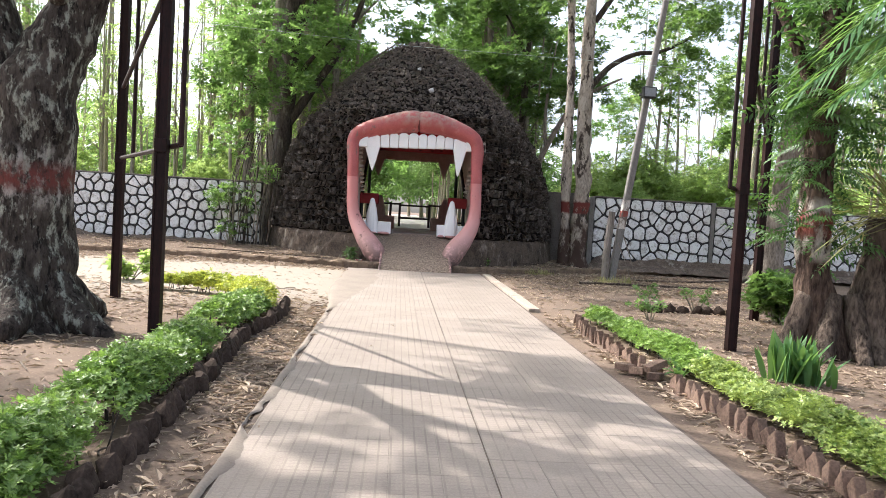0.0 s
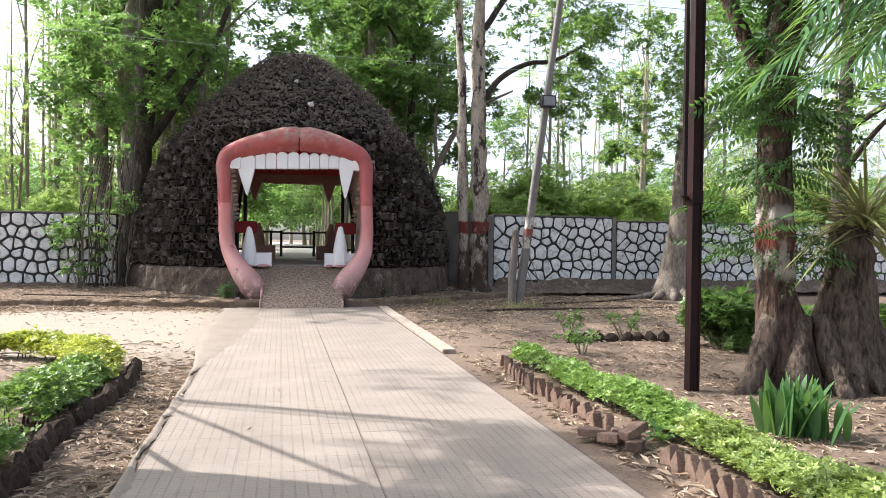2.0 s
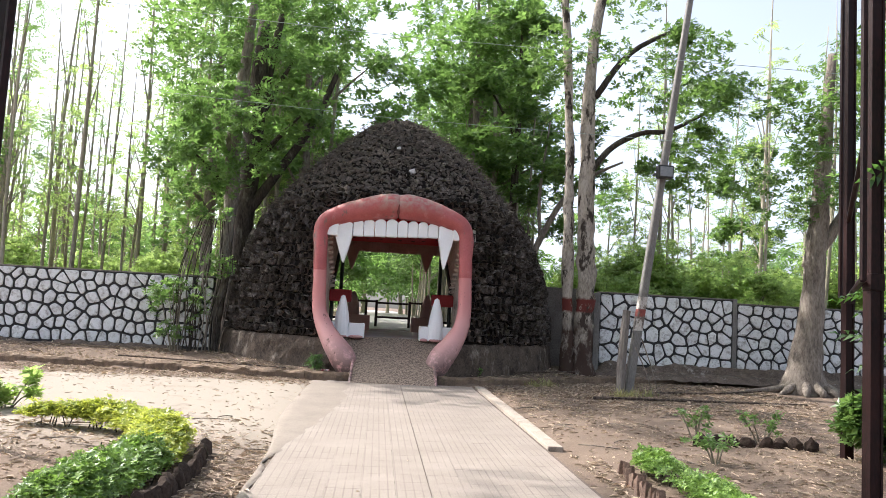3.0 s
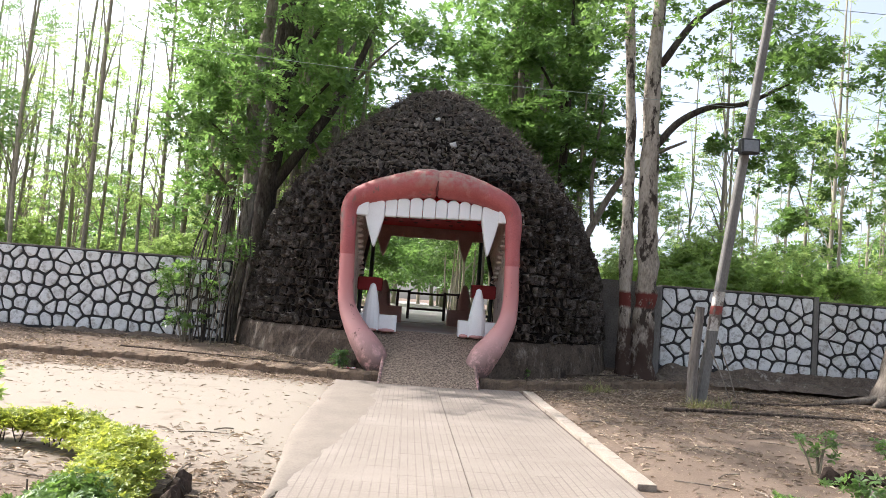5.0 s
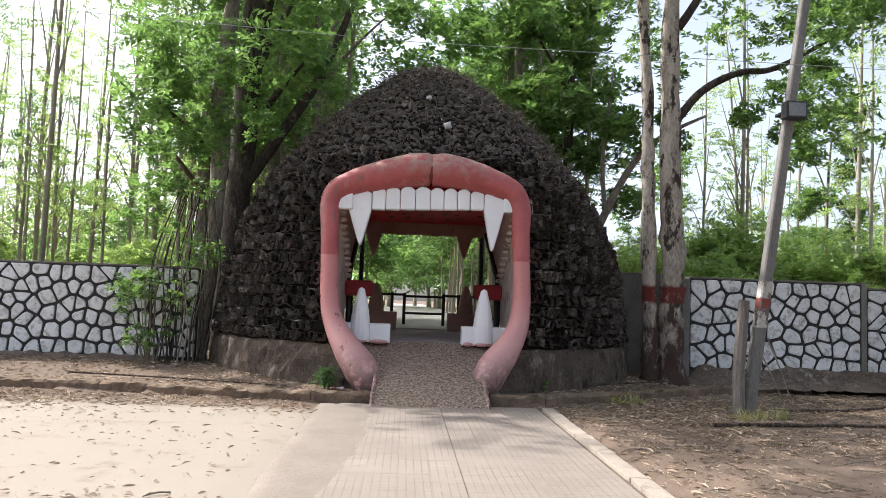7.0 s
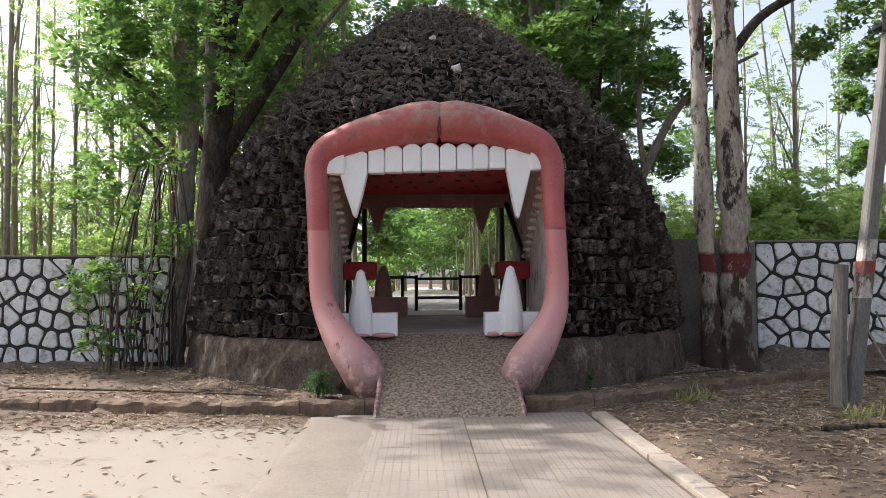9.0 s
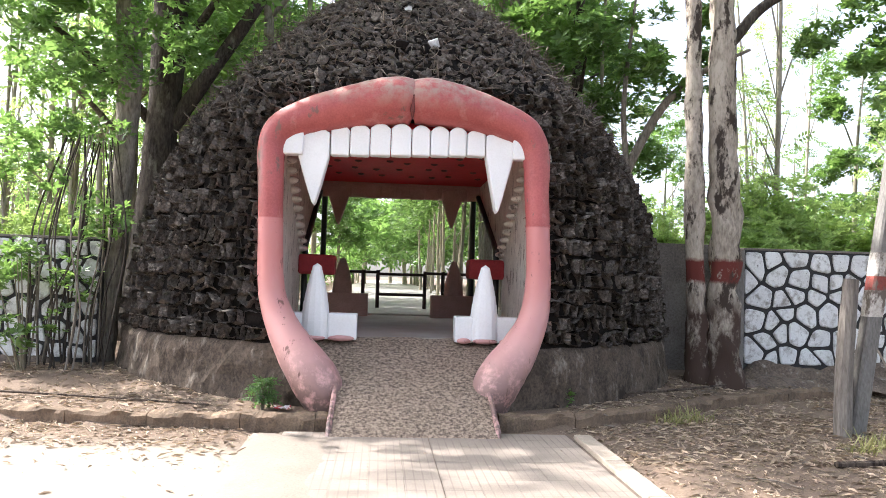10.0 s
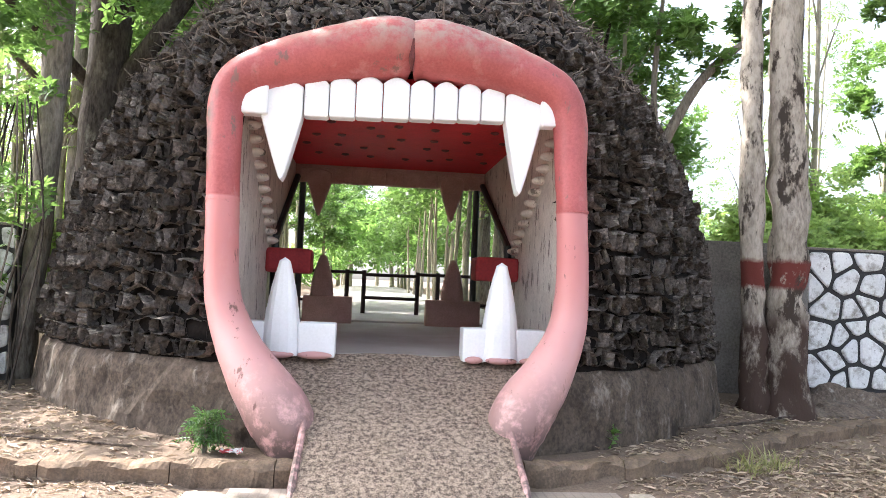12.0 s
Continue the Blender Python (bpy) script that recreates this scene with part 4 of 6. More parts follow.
def place_dome_stones():
    near, rest = [], []
    for a, z, wide, tall, low, gen in dome_stones():
        if z > 6.58:
            continue
        p = dome_point(a, z, gen.uniform(-0.05, 0.035))
        if in_mouth(p, 0.24):
            continue
        d = (dome_point(a, z, 0.1) - dome_point(a, z)).normalized()
        up = (dome_point(a, min(z + 0.05, 6.6)) - dome_point(a, z - 0.05)).normalized()
        side = up.cross(-d).normalized()
        out = side.cross(up).normalized()
        if low:
            up = (up + Vector((0, 0, 1.2))).normalized()
            side = up.cross(-d).normalized()
            out = side.cross(up).normalized()
        turn = Matrix((side, -out, up)).transposed().to_4x4()
        if turn.determinant() < 0:
            turn = Matrix((-side, -out, up)).transposed().to_4x4()
        if low:
            m = Matrix.Translation(p) @ turn @ pose(0, 0, 0, gen.uniform(-14, 18), gen.gauss(0, 14), gen.gauss(0, 15)) @ Matrix.Diagonal((wide * gen.uniform(0.85, 1.1), gen.uniform(0.15, 0.36), tall * gen.uniform(0.72, 1.1), 1))
            kind = gen.randrange(22)
        else:
            s = (wide + tall) * 0.62
            m = Matrix.Translation(p) @ turn @ pose(0, 0, 0, gen.uniform(-40, 40), gen.uniform(-40, 40), gen.uniform(-40, 40)) @ Matrix.Diagonal((s * gen.uniform(0.7, 1.5), s * gen.uniform(0.8, 1.5), s * gen.uniform(0.6, 1.0), 1))
            kind = 22 + gen.randrange(8)
        (near if abs(a) < 1.0 and z < 2.4 else rest).append((m, kind))
    for m, k in near[:300]:
        ob = new("stone", BLOCKS[k])
        ob.parent = gate
        ob.matrix_world = m
    verts, faces, base = [], [], 0
    arrays = [(np.array([v.co[:] for v in me.vertices]), np.array([p.vertices[:] for p in me.polygons])) for me in BLOCKS + CHIPS]
    for m, k in near[300:] + rest:
        v, f = arrays[k]
        mm = np.array(m)
        verts.append(v @ mm[:3, :3].T + mm[:3, 3])
        faces.append(f + base)
        base += len(v)
    ob = new("stone_facing", from_arrays("stone_facing", np.concatenate(verts), np.concatenate(faces), ROCK))
    ob.parent = gate
    tagged(ob, "rows of dark rough stones", kind="stuff")


# curled dry roots clinging to the upper dome
def curl(gen, size):
    """A short bent root as a three-sided skin: vertices and faces."""
    n, bend, r = 5, gen.uniform(0.6, 2.6), gen.uniform(0.03, 0.05)
    v, f = [], []
    for k in range(n + 1):
        b = bend * (k / n - 0.5)
        c = np.array((math.sin(b) / bend * 1.4, 0.0, (1 - math.cos(b)) / bend * 1.4))
        for q in range(3):
            w = 2 * math.pi * q / 3
            v.append(c + r * (1 - 0.6 * k / n) * np.array((0.0, math.cos(w), math.sin(w))))
        if k:
            o = 3 * (k - 1)
            f += [(o + q, o + (q + 1) % 3, o + 3 + (q + 1) % 3, o + 3 + q) for q in range(3)]
    return np.array(v) * size, np.array(f)


cg = random.Random(41)
ng = np.random.default_rng(42)
verts, faces, base = [], [], 0
turns = rotations(ng, 1100, 0.9)
for k in range(1100):
    a, z = cg.uniform(-1.7, 1.7), 3.7 + 2.75 * cg.random() ** 0.9
    p = dome_point(a, z, 0.10)
    if in_mouth(p, 0.2):
        continue
    v, f = curl(cg, cg.uniform(0.10, 0.30))
    verts.append(v @ turns[k].T + np.array(p[:]))
    faces.append(f + base)
    base += len(v)
ob = new("root_tangle", from_arrays("root_tangle", np.concatenate(verts), np.concatenate(faces), TWIGGY, True))
ob.parent = gate
tagged(ob, "tangle of curled dry roots", kind="stuff")

# dry stalks caught on the upper dome
gs = np.random.default_rng(14)
n = 700
sa, sz = gs.uniform(-1.7, 1.7, n), 3.9 + 2.6 * gs.uniform(0, 1, n) ** 0.9
sp = np.array([dome_point(a, z, 0.10)[:] for a, z in zip(sa, sz)])
v, f = scatter(LEAF_V * (1, 0.16, 1.6), LEAF_F, sp, rotations(gs, n, 0.55), gs.uniform(0.12, 0.34, n))
ob = new("dry_stalk_tangle", from_arrays("dry_stalk_tangle", v, f, TWIGGY))
ob.parent = gate
tagged(ob, "tangle of dry brown stalks", kind="stuff")

# Two dark stones mark the eye hollows, their shade put into the colour.
for x, z, mt, s in ((0.25, 4.78, HOLLOW_SHADE, 0.17), (0.68, 4.83, WHITE, 0.15), (0.55, 4.72, HOLLOW_SHADE, 0.14), (0.32, 5.5, WHITE, 0.10)):
    bm = bmesh.new()
    p = dome_point(math.asin((x - GX) / 3), z, 0.10)
    bm = rubble(int(x * 100))
    bmesh.ops.transform(bm, matrix=Matrix.Translation((x, p.y, z)) @ Matrix.Diagonal((s * 1.3, s * 1.3, s * 1.3, 1)), verts=bm.verts)
    part("eye_stone", bm, mt, gate, "pale eye stone" if mt is WHITE else "near-black stone coloured as an eye hollow's shade")

# ---- trees ----
def rosette(leaves=6, tilt=0.5):
    v, f = [], []
    for k in range(leaves):
        a = 2.4 * k
        c, s, up = math.cos(a), math.sin(a), tilt * (0.4 + 0.6 * (k / leaves))
        d, w = np.array((c, s, up)), np.array((-s, c, 0.0))
        b = len(v)
        v += [d * 0.05, d * 0.5 + w * 0.24, d + np.array((0, 0, -0.12)), d * 0.5 - w * 0.24]
        f.append((b, b + 1, b + 2, b + 3))
    return np.array(v), f


ROS_V, ROS_F = rosette()


def limb(bm, points, radii, sides=10, wobble=0.12, seed=0):
    pts = smooth_line([(*p, r) for p, r in zip(points, radii)], 5)
    return tube(bm, [p[:3] for p in pts], [max(p[3], 0.006) for p in pts], sides, wobble, seed=seed)


# forked tree beside the tiled path
tree = thing("tree", (-3.92, 8.05, 0), "forked dark-barked tree with red and white painted band", "tree")
bm = bmesh.new()
limb(bm, [(-0.02, 0, -0.1), (0, 0, 0.25), (0.0, 0, 1.0), (0.02, 0, 2.0), (0.10, 0, 2.6), (0.32, 0.05, 3.2), (0.60, 0.1, 4.2), (0.9, 0.3, 5.6), (1.1, 0.5, 7.5)], [0.72, 0.53, 0.43, 0.42, 0.38, 0.29, 0.24, 0.17, 0.08], 26, 0.2)
limb(bm, [(-0.02, 0, 1.6), (-0.12, 0, 2.3), (-0.36, 0, 3.0), (-0.8, 0.1, 4.1), (-1.4, 0.2, 5.5), (-1.9, 0.2, 7.2)], [0.30, 0.30, 0.26, 0.21, 0.15, 0.07], 18, 0.16, 2)
limb(bm, [(0.35, 0.0, 3.3), (0.2, -1.2, 4.3), (0.4, -2.6, 5.1)], [0.12, 0.10, 0.05], 10, 0.1, 3)
part("trunk", bm, BARK_FORK, tree, smooth=True)
for a, ln in ((-20, 1.15), (-75, 0.8), (-130, 0.9), (160, 1.0), (60, 0.8)):
    c, s = math.cos(radians(a)), math.sin(radians(a))
    bm = bmesh.new()
    limb(bm, [(0.3 * c, 0.3 * s, 0.55), (0.55 * c, 0.55 * s, 0.22), (0.85 * c, 0.85 * s, 0.08), (ln * c, ln * s, -0.06)], [0.2, 0.2, 0.14, 0.05], 12, 0.2, a)
    part("root", bm, BARK_FORK, tree, smooth=True)
gen = random.Random(2)
clumps = [(gen.uniform(-3.2, 2.6), gen.uniform(-3.4, 2.8), gen.uniform(5.4, 8.6), gen.uniform(0.6, 1.1)) for k in range(22)]
# unseen high clumps, added to shade the near end of the path
clumps += [(gen.uniform(-5.5, 0.5), gen.uniform(-5.0, 0.9), gen.uniform(6.8, 9.8), gen.uniform(0.6, 1.1)) for k in range(24)]
# clumps that would shade the right hedge are left out of this unseen crown
clumps = [c for c in clumps if not (5.9 < c[0] + 0.91 * c[2] < 8.3 and -4.6 < c[1] - 0.486 * c[2] < 0.6)]
ob = new("crown", crown_mesh("crown", 5, LEAF, clumps, 75, (1, 1, 0.6), 0.42))
ob.parent = tree

# crown shapes shared by the wood
def crown_set(seed, material, n, r, z0, z1, size, per, clump=(0.5, 1.0), leaf=None):
    g = random.Random(seed)
    cl = []
    for k in range(n):
        a, t = g.uniform(0, 2 * math.pi), g.random()
        rad = r * (0.35 + 0.65 * math.sqrt(g.random())) * (1.15 - 0.6 * t)
        cl.append((rad * math.cos(a), rad * math.sin(a), z0 + (z1 - z0) * t, g.uniform(*clump)))
    return cl, crown_mesh("crown", seed, material, cl, per, (1, 1, 0.75), size, leaf or (SPRAY_V, SPRAY_F))


def build_tree(place, height, r, crown, material, label, lean=(0.0, 0.0), group="", limbs=4, seed=0):
    """A trunk with side limbs that reach into the clumps of a crown."""
    t = thing("tree", place, label, "tree", group)
    bm = bmesh.new()
    lx, ly = lean
    g = random.Random(seed)
    bend = g.uniform(-0.25, 0.25)
    at = lambda q: (lx * q + bend * math.sin(q * 3), ly * q, height * q)
    limb(bm, [(0, 0, -0.15), at(0.12), at(0.35), at(0.65), at(1.0)], [r * 1.35, r, r * 0.85, r * 0.6, r * 0.15], 12, 0.15, seed)
    for x, y, z, _ in sorted(crown[0], key=lambda c: c[2])[:: max(1, len(crown[0]) // max(limbs, 1))][:limbs]:
        q = min(max(z / height * 0.75, 0.2), 0.9)
        s = at(q)
        limb(bm, [s, ((s[0] + x) / 2, (s[1] + y) / 2, (s[2] + z) / 2 + 0.1), (x, y, z)], [r * 0.4, r * 0.28, r * 0.08], 7, 0.1, seed)
    part("trunk", bm, material, t, smooth=True)
    ob = new("crown", crown[1])
    ob.parent = t
    return t


CROWN_A = crown_set(21, LEAF, 34, 2.4, 3.6, 10.5, 0.18, 46, leaf=(ROS_V, ROS_F))
CROWN_B = crown_set(22, LEAF, 30, 2.7, 4.4, 11.5, 0.185, 48, leaf=(ROS_V, ROS_F))
CROWN_C = crown_set(23, LEAF_DEEP, 26, 1.7, 2.6, 9.0, 0.165, 84, (0.4, 0.8), (ROS_V, ROS_F))
SLIM_A = crown_set(31, LEAF_LIME, 16, 0.8, 3.0, 11.0, 0.34, 7, (0.25, 0.6))
SLIM_B = crown_set(32, LEAF, 14, 0.9, 5.0, 12.5, 0.36, 9, (0.3, 0.6))
SLIM_C = crown_set(33, LEAF_LIME, 12, 0.7, 1.6, 8.0, 0.30, 9, (0.25, 0.55))
BUSH_A = crown_set(41, LEAF_LIME, 16, 1.0, 0.4, 2.4, 0.125, 95, (0.4, 0.8), (ROS_V, ROS_F))
BUSH_B = crown_set(42, LEAF_LIME, 18, 1.3, 0.5, 3.0, 0.13, 100, (0.45, 0.9), (ROS_V, ROS_F))


def gz(x, y):
    return ground_z(x, y)


# big trees round the gate
TALL = "tall leafy tree with a rough grey trunk behind the gate"
build_tree((-4.15, 23.6, gz(-4.15, 23.6)), 11, 0.24, CROWN_B, BARK_DARK, "leafy tree with rough grey trunk leaning beside the gate", (1.3, 0), seed=1)
for k, (x, y, h, r, cr, s, turn) in enumerate(((-4.6, 29.0, 12, 0.2, CROWN_A, 1.0, 40), (-2.3, 27.2, 12, 0.14, CROWN_B, 1.1, 100), (3.0, 27.0, 11, 0.14, CROWN_A, 1.15, 190), (3.3, 31.0, 12, 0.14, CROWN_B, 1.25, 270), (3.3, 29.0, 12, 0.17, CROWN_B, 1.0, 250), (-5.6, 27.5, 12, 0.2, CROWN_B, 1.0, 310), (-3.6, 35, 13, 0.18, CROWN_A, 1.15, 20), (3.6, 35, 13, 0.18, CROWN_A, 1.15, 80), (-4.5, 34, 13, 0.18, CROWN_A, 1.15, 140))):
    build_tree((x, y, gz(x, y) - 0.05), h, r, cr, BARK, TALL, (rnd.uniform(-0.5, 0.5), 0), "trees behind the gate", seed=k + 3).scale = (s, s, s)

for k, (x, y, cr, s) in enumerate(((11.6, 40.0, CROWN_A, 0.8), (15.4, 33.0, CROWN_C, 0.95))):
    build_tree((x, y, gz(x, y) - 0.05), 9, 0.09, cr, BARK_SLIM, "thin-stemmed leafy tree in the wood", (0.3, 0), "trees in the wood", seed=k + 120).scale = (s, s, s)
build_tree((9.9, 13.6, 0.0), 10, 0.2, CROWN_B, BARK_DARK, "dense dark leafy tree past the palm", (0.3, 0), seed=77).scale = (0.85, 0.85, 0.8)

for k, (x, y, s) in enumerate(((3.9, 25.9, 1.15),)):
    build_tree((x, y, gz(x, y) - 0.05), 9.5, 0.13, CROWN_C, BARK_DARK, "dark-trunked leafy tree behind the dome", (0.2, 0), "trees behind the gate", seed=k + 140).scale = (s, s, s)

# vine-hung double trunk at the dome's side
t = thing("tree", (-3.95, 21.15, 0.25), "double-trunked tree hung with vines beside the gate", "tree")
bm = bmesh.new()
limb(bm, [(-0.10, 0.75, -0.2), (-0.07, 0.75, 0.45), (0.05, 0.75, 1.8), (0.10, 0.75, 3.2), (0.12, 0.75, 4.2), (0.07, 0.75, 5.4), (0.3, 0.75, 9.0)], [0.21, 0.165, 0.145, 0.15, 0.17, 0.185, 0.10], 16, 0.25, 4)
part("trunk", bm, BARK_LIGHT, t, smooth=True)
bm = bmesh.new()
limb(bm, [(0.05, 2.05, -0.2), (0.12, 2.05, 1.5), (0.23, 2.05, 3.8), (0.30, 2.05, 6.0), (0.4, 1.9, 9.0)], [0.30, 0.27, 0.27, 0.28, 0.15], 16, 0.15, 5)
limb(bm, [(0.25, 2.05, 3.6), (0.9, 2.0, 4.6), (1.9, 1.9, 6.2), (2.6, 1.9, 8.0)], [0.15, 0.13, 0.11, 0.06], 10, 0.1, 6)
part("trunk", bm, BARK_DARK, t, "darker second trunk", True)
gen = random.Random(6)
for k in range(26):
    x, y = gen.uniform(-0.85, 0.25), gen.uniform(-0.4, 0.4)
    bm = bmesh.new()
    limb(bm, [(x, y, -0.15), (x + gen.uniform(-0.15, 0.15), y, 0.8), (x + gen.uniform(-0.1, 0.3), y, 1.9), (x * 0.6 + 0.1, y, 3.2)], [0.016, 0.013, 0.011, 0.009], 6, 0, k)
    part("vine", bm, BARK_LIGHT if k % 3 == 0 else BARK_DARK, t)
cl = [(gen.uniform(-1.3, 0.3), gen.uniform(-0.7, 0.6), gen.uniform(0.5, 6.2), gen.uniform(0.25, 0.5)) for k in range(26)] + [(gen.uniform(-0.2, 1.3), gen.uniform(0.2, 1.2), gen.uniform(4.3, 7.2), gen.uniform(0.25, 0.45)) for k in range(16)]
ob = new("foliage", crown_mesh("foliage", 61, LEAF, cl, 34, (1, 1, 1), 0.12, (ROS_V, ROS_F)))
ob.parent = t
cl = [(gen.uniform(-1.2, 2.6), gen.uniform(-1.0, 1.0), gen.uniform(5.6, 9.5), gen.uniform(0.4, 0.8)) for k in range(15)]
# more clumps above the view, added to shade the dirt right of the path
cl += [(gen.uniform(-3.8, 3.8), gen.uniform(-6.8, 0.5), gen.uniform(9.5, 13.0), gen.uniform(0.6, 1.1)) for k in range(46)]
ob = new("crown", crown_mesh("crown", 62, LEAF, cl, 32, (1, 1, 0.7), 0.44))
ob.parent = t

# pale twin-trunk tree with the painted band
t = thing("tree", (5.0, 21.3, 0.3), "twin pale trunks with peeling bark and red band", "tree")
bm = bmesh.new()
limb(bm, [(-0.12, 0, -0.3), (-0.13, 0, 0.6), (-0.16, 0, 1.5), (-0.21, 0, 2.9), (-0.24, 0, 4.4), (-0.29, 0, 6.0), (-0.45, 0, 8.5), (-0.7, 0, 11)], [0.22, 0.155, 0.135, 0.15, 0.12, 0.105, 0.10, 0.08], 22, 0.4, 7)
part("trunk", bm, BARK_TWIN, t, smooth=True)
bm = bmesh.new()
limb(bm, [(0.26, -0.03, -0.3), (0.26, -0.03, 0.5), (0.27, -0.03, 1.5), (0.275, 0, 2.7), (0.22, 0, 4.2), (0.19, 0, 6.0), (0.26, 0, 8.5), (0.7, 0, 11)], [0.34, 0.26, 0.215, 0.235, 0.205, 0.18, 0.15, 0.1], 22, 0.42, 8)
part("trunk", bm, BARK_TWIN, t, smooth=True)
for k, (pts, rr) in enumerate((([(0.3, 0, 5.05), (0.9, 0.1, 5.75), (1.7, 0.2, 6.2), (2.5, 0.2, 6.35), (3.8, 0.0, 7.1)], [0.085, 0.08, 0.07, 0.06, 0.03]), ([(0.35, 0, 7.0), (1.2, -0.2, 8.2), (2.6, -0.4, 9.0)], [0.09, 0.07, 0.04]))):
    part("branch", limb(bmesh.new(), pts, rr, 10, 0.1, k), BARK_DARK, t, "dark bare branch", True)
gen = random.Random(8)
cl = [(gen.uniform(-1.2, 4.4), gen.uniform(-1.2, 1.2), gen.uniform(6.4, 10.5), gen.uniform(0.4, 0.8)) for k in range(26)] + [(gen.uniform(1.6, 3.6), gen.uniform(-0.6, 0.6), gen.uniform(4.4, 6.4), gen.uniform(0.25, 0.5)) for k in range(10)]
ob = new("crown", crown_mesh("crown", 63, LEAF_DEEP, cl, 40, (1, 1, 0.8), 0.125, (ROS_V, ROS_F)))
ob.parent = t

# thin tree leaning out from behind the dome
t = thing("tree", (4.15, 24.0, 0.55), "thin grey tree leaning out from behind the dome", "tree")
bm = bmesh.new()
limb(bm, [(0, 0, -0.2), (0.1, 0, 1.5), (0.3, 0, 2.7), (0.6, 0, 3.45), (1.15, 0, 4.45), (1.85, 0, 5.15), (2.9, 0, 5.7)], [0.13, 0.11, 0.10, 0.09, 0.08, 0.06, 0.03], 12, 0.15, 41)
limb(bm, [(0.5, 0, 3.2), (0.45, 0.1, 4.6), (0.7, 0.2, 6.8)], [0.06, 0.05, 0.02], 9, 0.1, 42)
part("trunk", bm, BARK, t, smooth=True)
gen = random.Random(19)
cl = [(gen.uniform(0.2, 2.9), gen.uniform(-0.5, 0.5), gen.uniform(4.6, 6.8), gen.uniform(0.25, 0.45)) for k in range(12)]
ob = new("crown", crown_mesh("crown", 65, LEAF_DEEP, cl, 26, (1, 1, 0.8), 0.17, (ROS_V, ROS_F)))
ob.parent = t

# tree with spreading surface roots before the right wall
t = thing("tree", (10.6, 20.3, 0.1), "grey tree with spreading surface roots before the wall", "tree")
bm = bmesh.new()
limb(bm, [(-0.1, 0, -0.2), (-0.05, 0, 0.5), (0.1, 0, 1.6), (0.2, 0, 3.2), (0.35, 0, 5.0), (0.6, 0, 8.5)], [0.6, 0.42, 0.3, 0.25, 0.2, 0.1], 18, 0.16, 11)
limb(bm, [(0.0, 0, 3.0), (0.8, 0, 4.2), (1.6, 0, 5.6)], [0.16, 0.13, 0.07], 10, 0.1, 13)
part("trunk", bm, BARK, t, smooth=True)
for a, ln in ((180, 1.7), (205, 1.0), (240, 0.8), (270, 0.7), (300, 0.8), (340, 1.0)):
    c, s = math.cos(radians(a)), math.sin(radians(a))
    bm = bmesh.new()
    limb(bm, [(0.2 * c, 0.2 * s, 0.55), (0.4 * c, 0.4 * s, 0.15), (0.7 * c, 0.7 * s, 0.0), (ln * c, ln * s, -0.12)], [0.15, 0.12, 0.09, 0.04], 10, 0.2, a)
    part("root", bm, BARK, t, smooth=True)
gen = random.Random(9)
cl = [(gen.uniform(-3.6, 3.2), gen.uniform(-1.6, 1.4), gen.uniform(4.3, 9.0), gen.uniform(0.45, 0.85)) for k in range(46)]
ob = new("crown", crown_mesh("crown", 64, LEAF_DEEP, cl, 60, (1, 1, 0.7), 0.13, (ROS_V, ROS_F)))
ob.parent = t

# the wood behind the walls
SLIMS = [build_tree((0, -3000, 0), 13, 0.065, SLIM_A, BARK_SLIM, "slender pole-straight tree in the wood", (0.2, 0), "slender trees in the wood", 6, 51),
         build_tree((0, -3000, 0), 14, 0.075, SLIM_B, BARK_SLIM, "slender pole-straight tree in the wood", (-0.3, 0), "slender trees in the wood", 6, 52),
         build_tree((0, -3000, 0), 10, 0.05, SLIM_C, BARK_SLIM, "slender pole-straight tree in the wood", (0.15, 0), "slender trees in the wood", 6, 53)]
gen = random.Random(12)
used = [False] * 3
for k in range(380):
    y = 25.5 + 34 * gen.random() ** 1.2
    x = gen.uniform(-0.78, 0.85) * (y + 3)
    if abs(x - 0.5) < 4.0:
        continue
    if x > 5 and gen.random() < 0.72:
        continue
    i = gen.randrange(3)
    s = gen.uniform(0.8, 1.2)
    m = Matrix.Translation((x, y, gz(x, y) - 0.05)) @ pose(0, 0, 0, gen.uniform(-2, 2), gen.uniform(-2.5, 2.5), gen.uniform(0, 360)) @ Matrix.Diagonal((s, s, s, 1))
    if not used[i]:
        SLIMS[i].matrix_world, used[i] = m, True
    else:
        SLIMS[i].scale = (1, 1, 1)
        ob = copy_thing(SLIMS[i], m)


# slender stems close behind the dome
for k in range(34):
    x, y = 0.5 + gen.choice((-1, 1)) * gen.uniform(2.5, 5.2), gen.uniform(26.5, 34.0)
    q = gen.uniform(0.8, 1.1)
    copy_thing(SLIMS[k % 3], Matrix.Translation((x, y, gz(x, y) - 0.05)) @ pose(0, 0, 0, gen.uniform(-2, 2), gen.uniform(-3, 3), gen.uniform(0, 360)) @ Matrix.Diagonal((q, q, q, 1)))


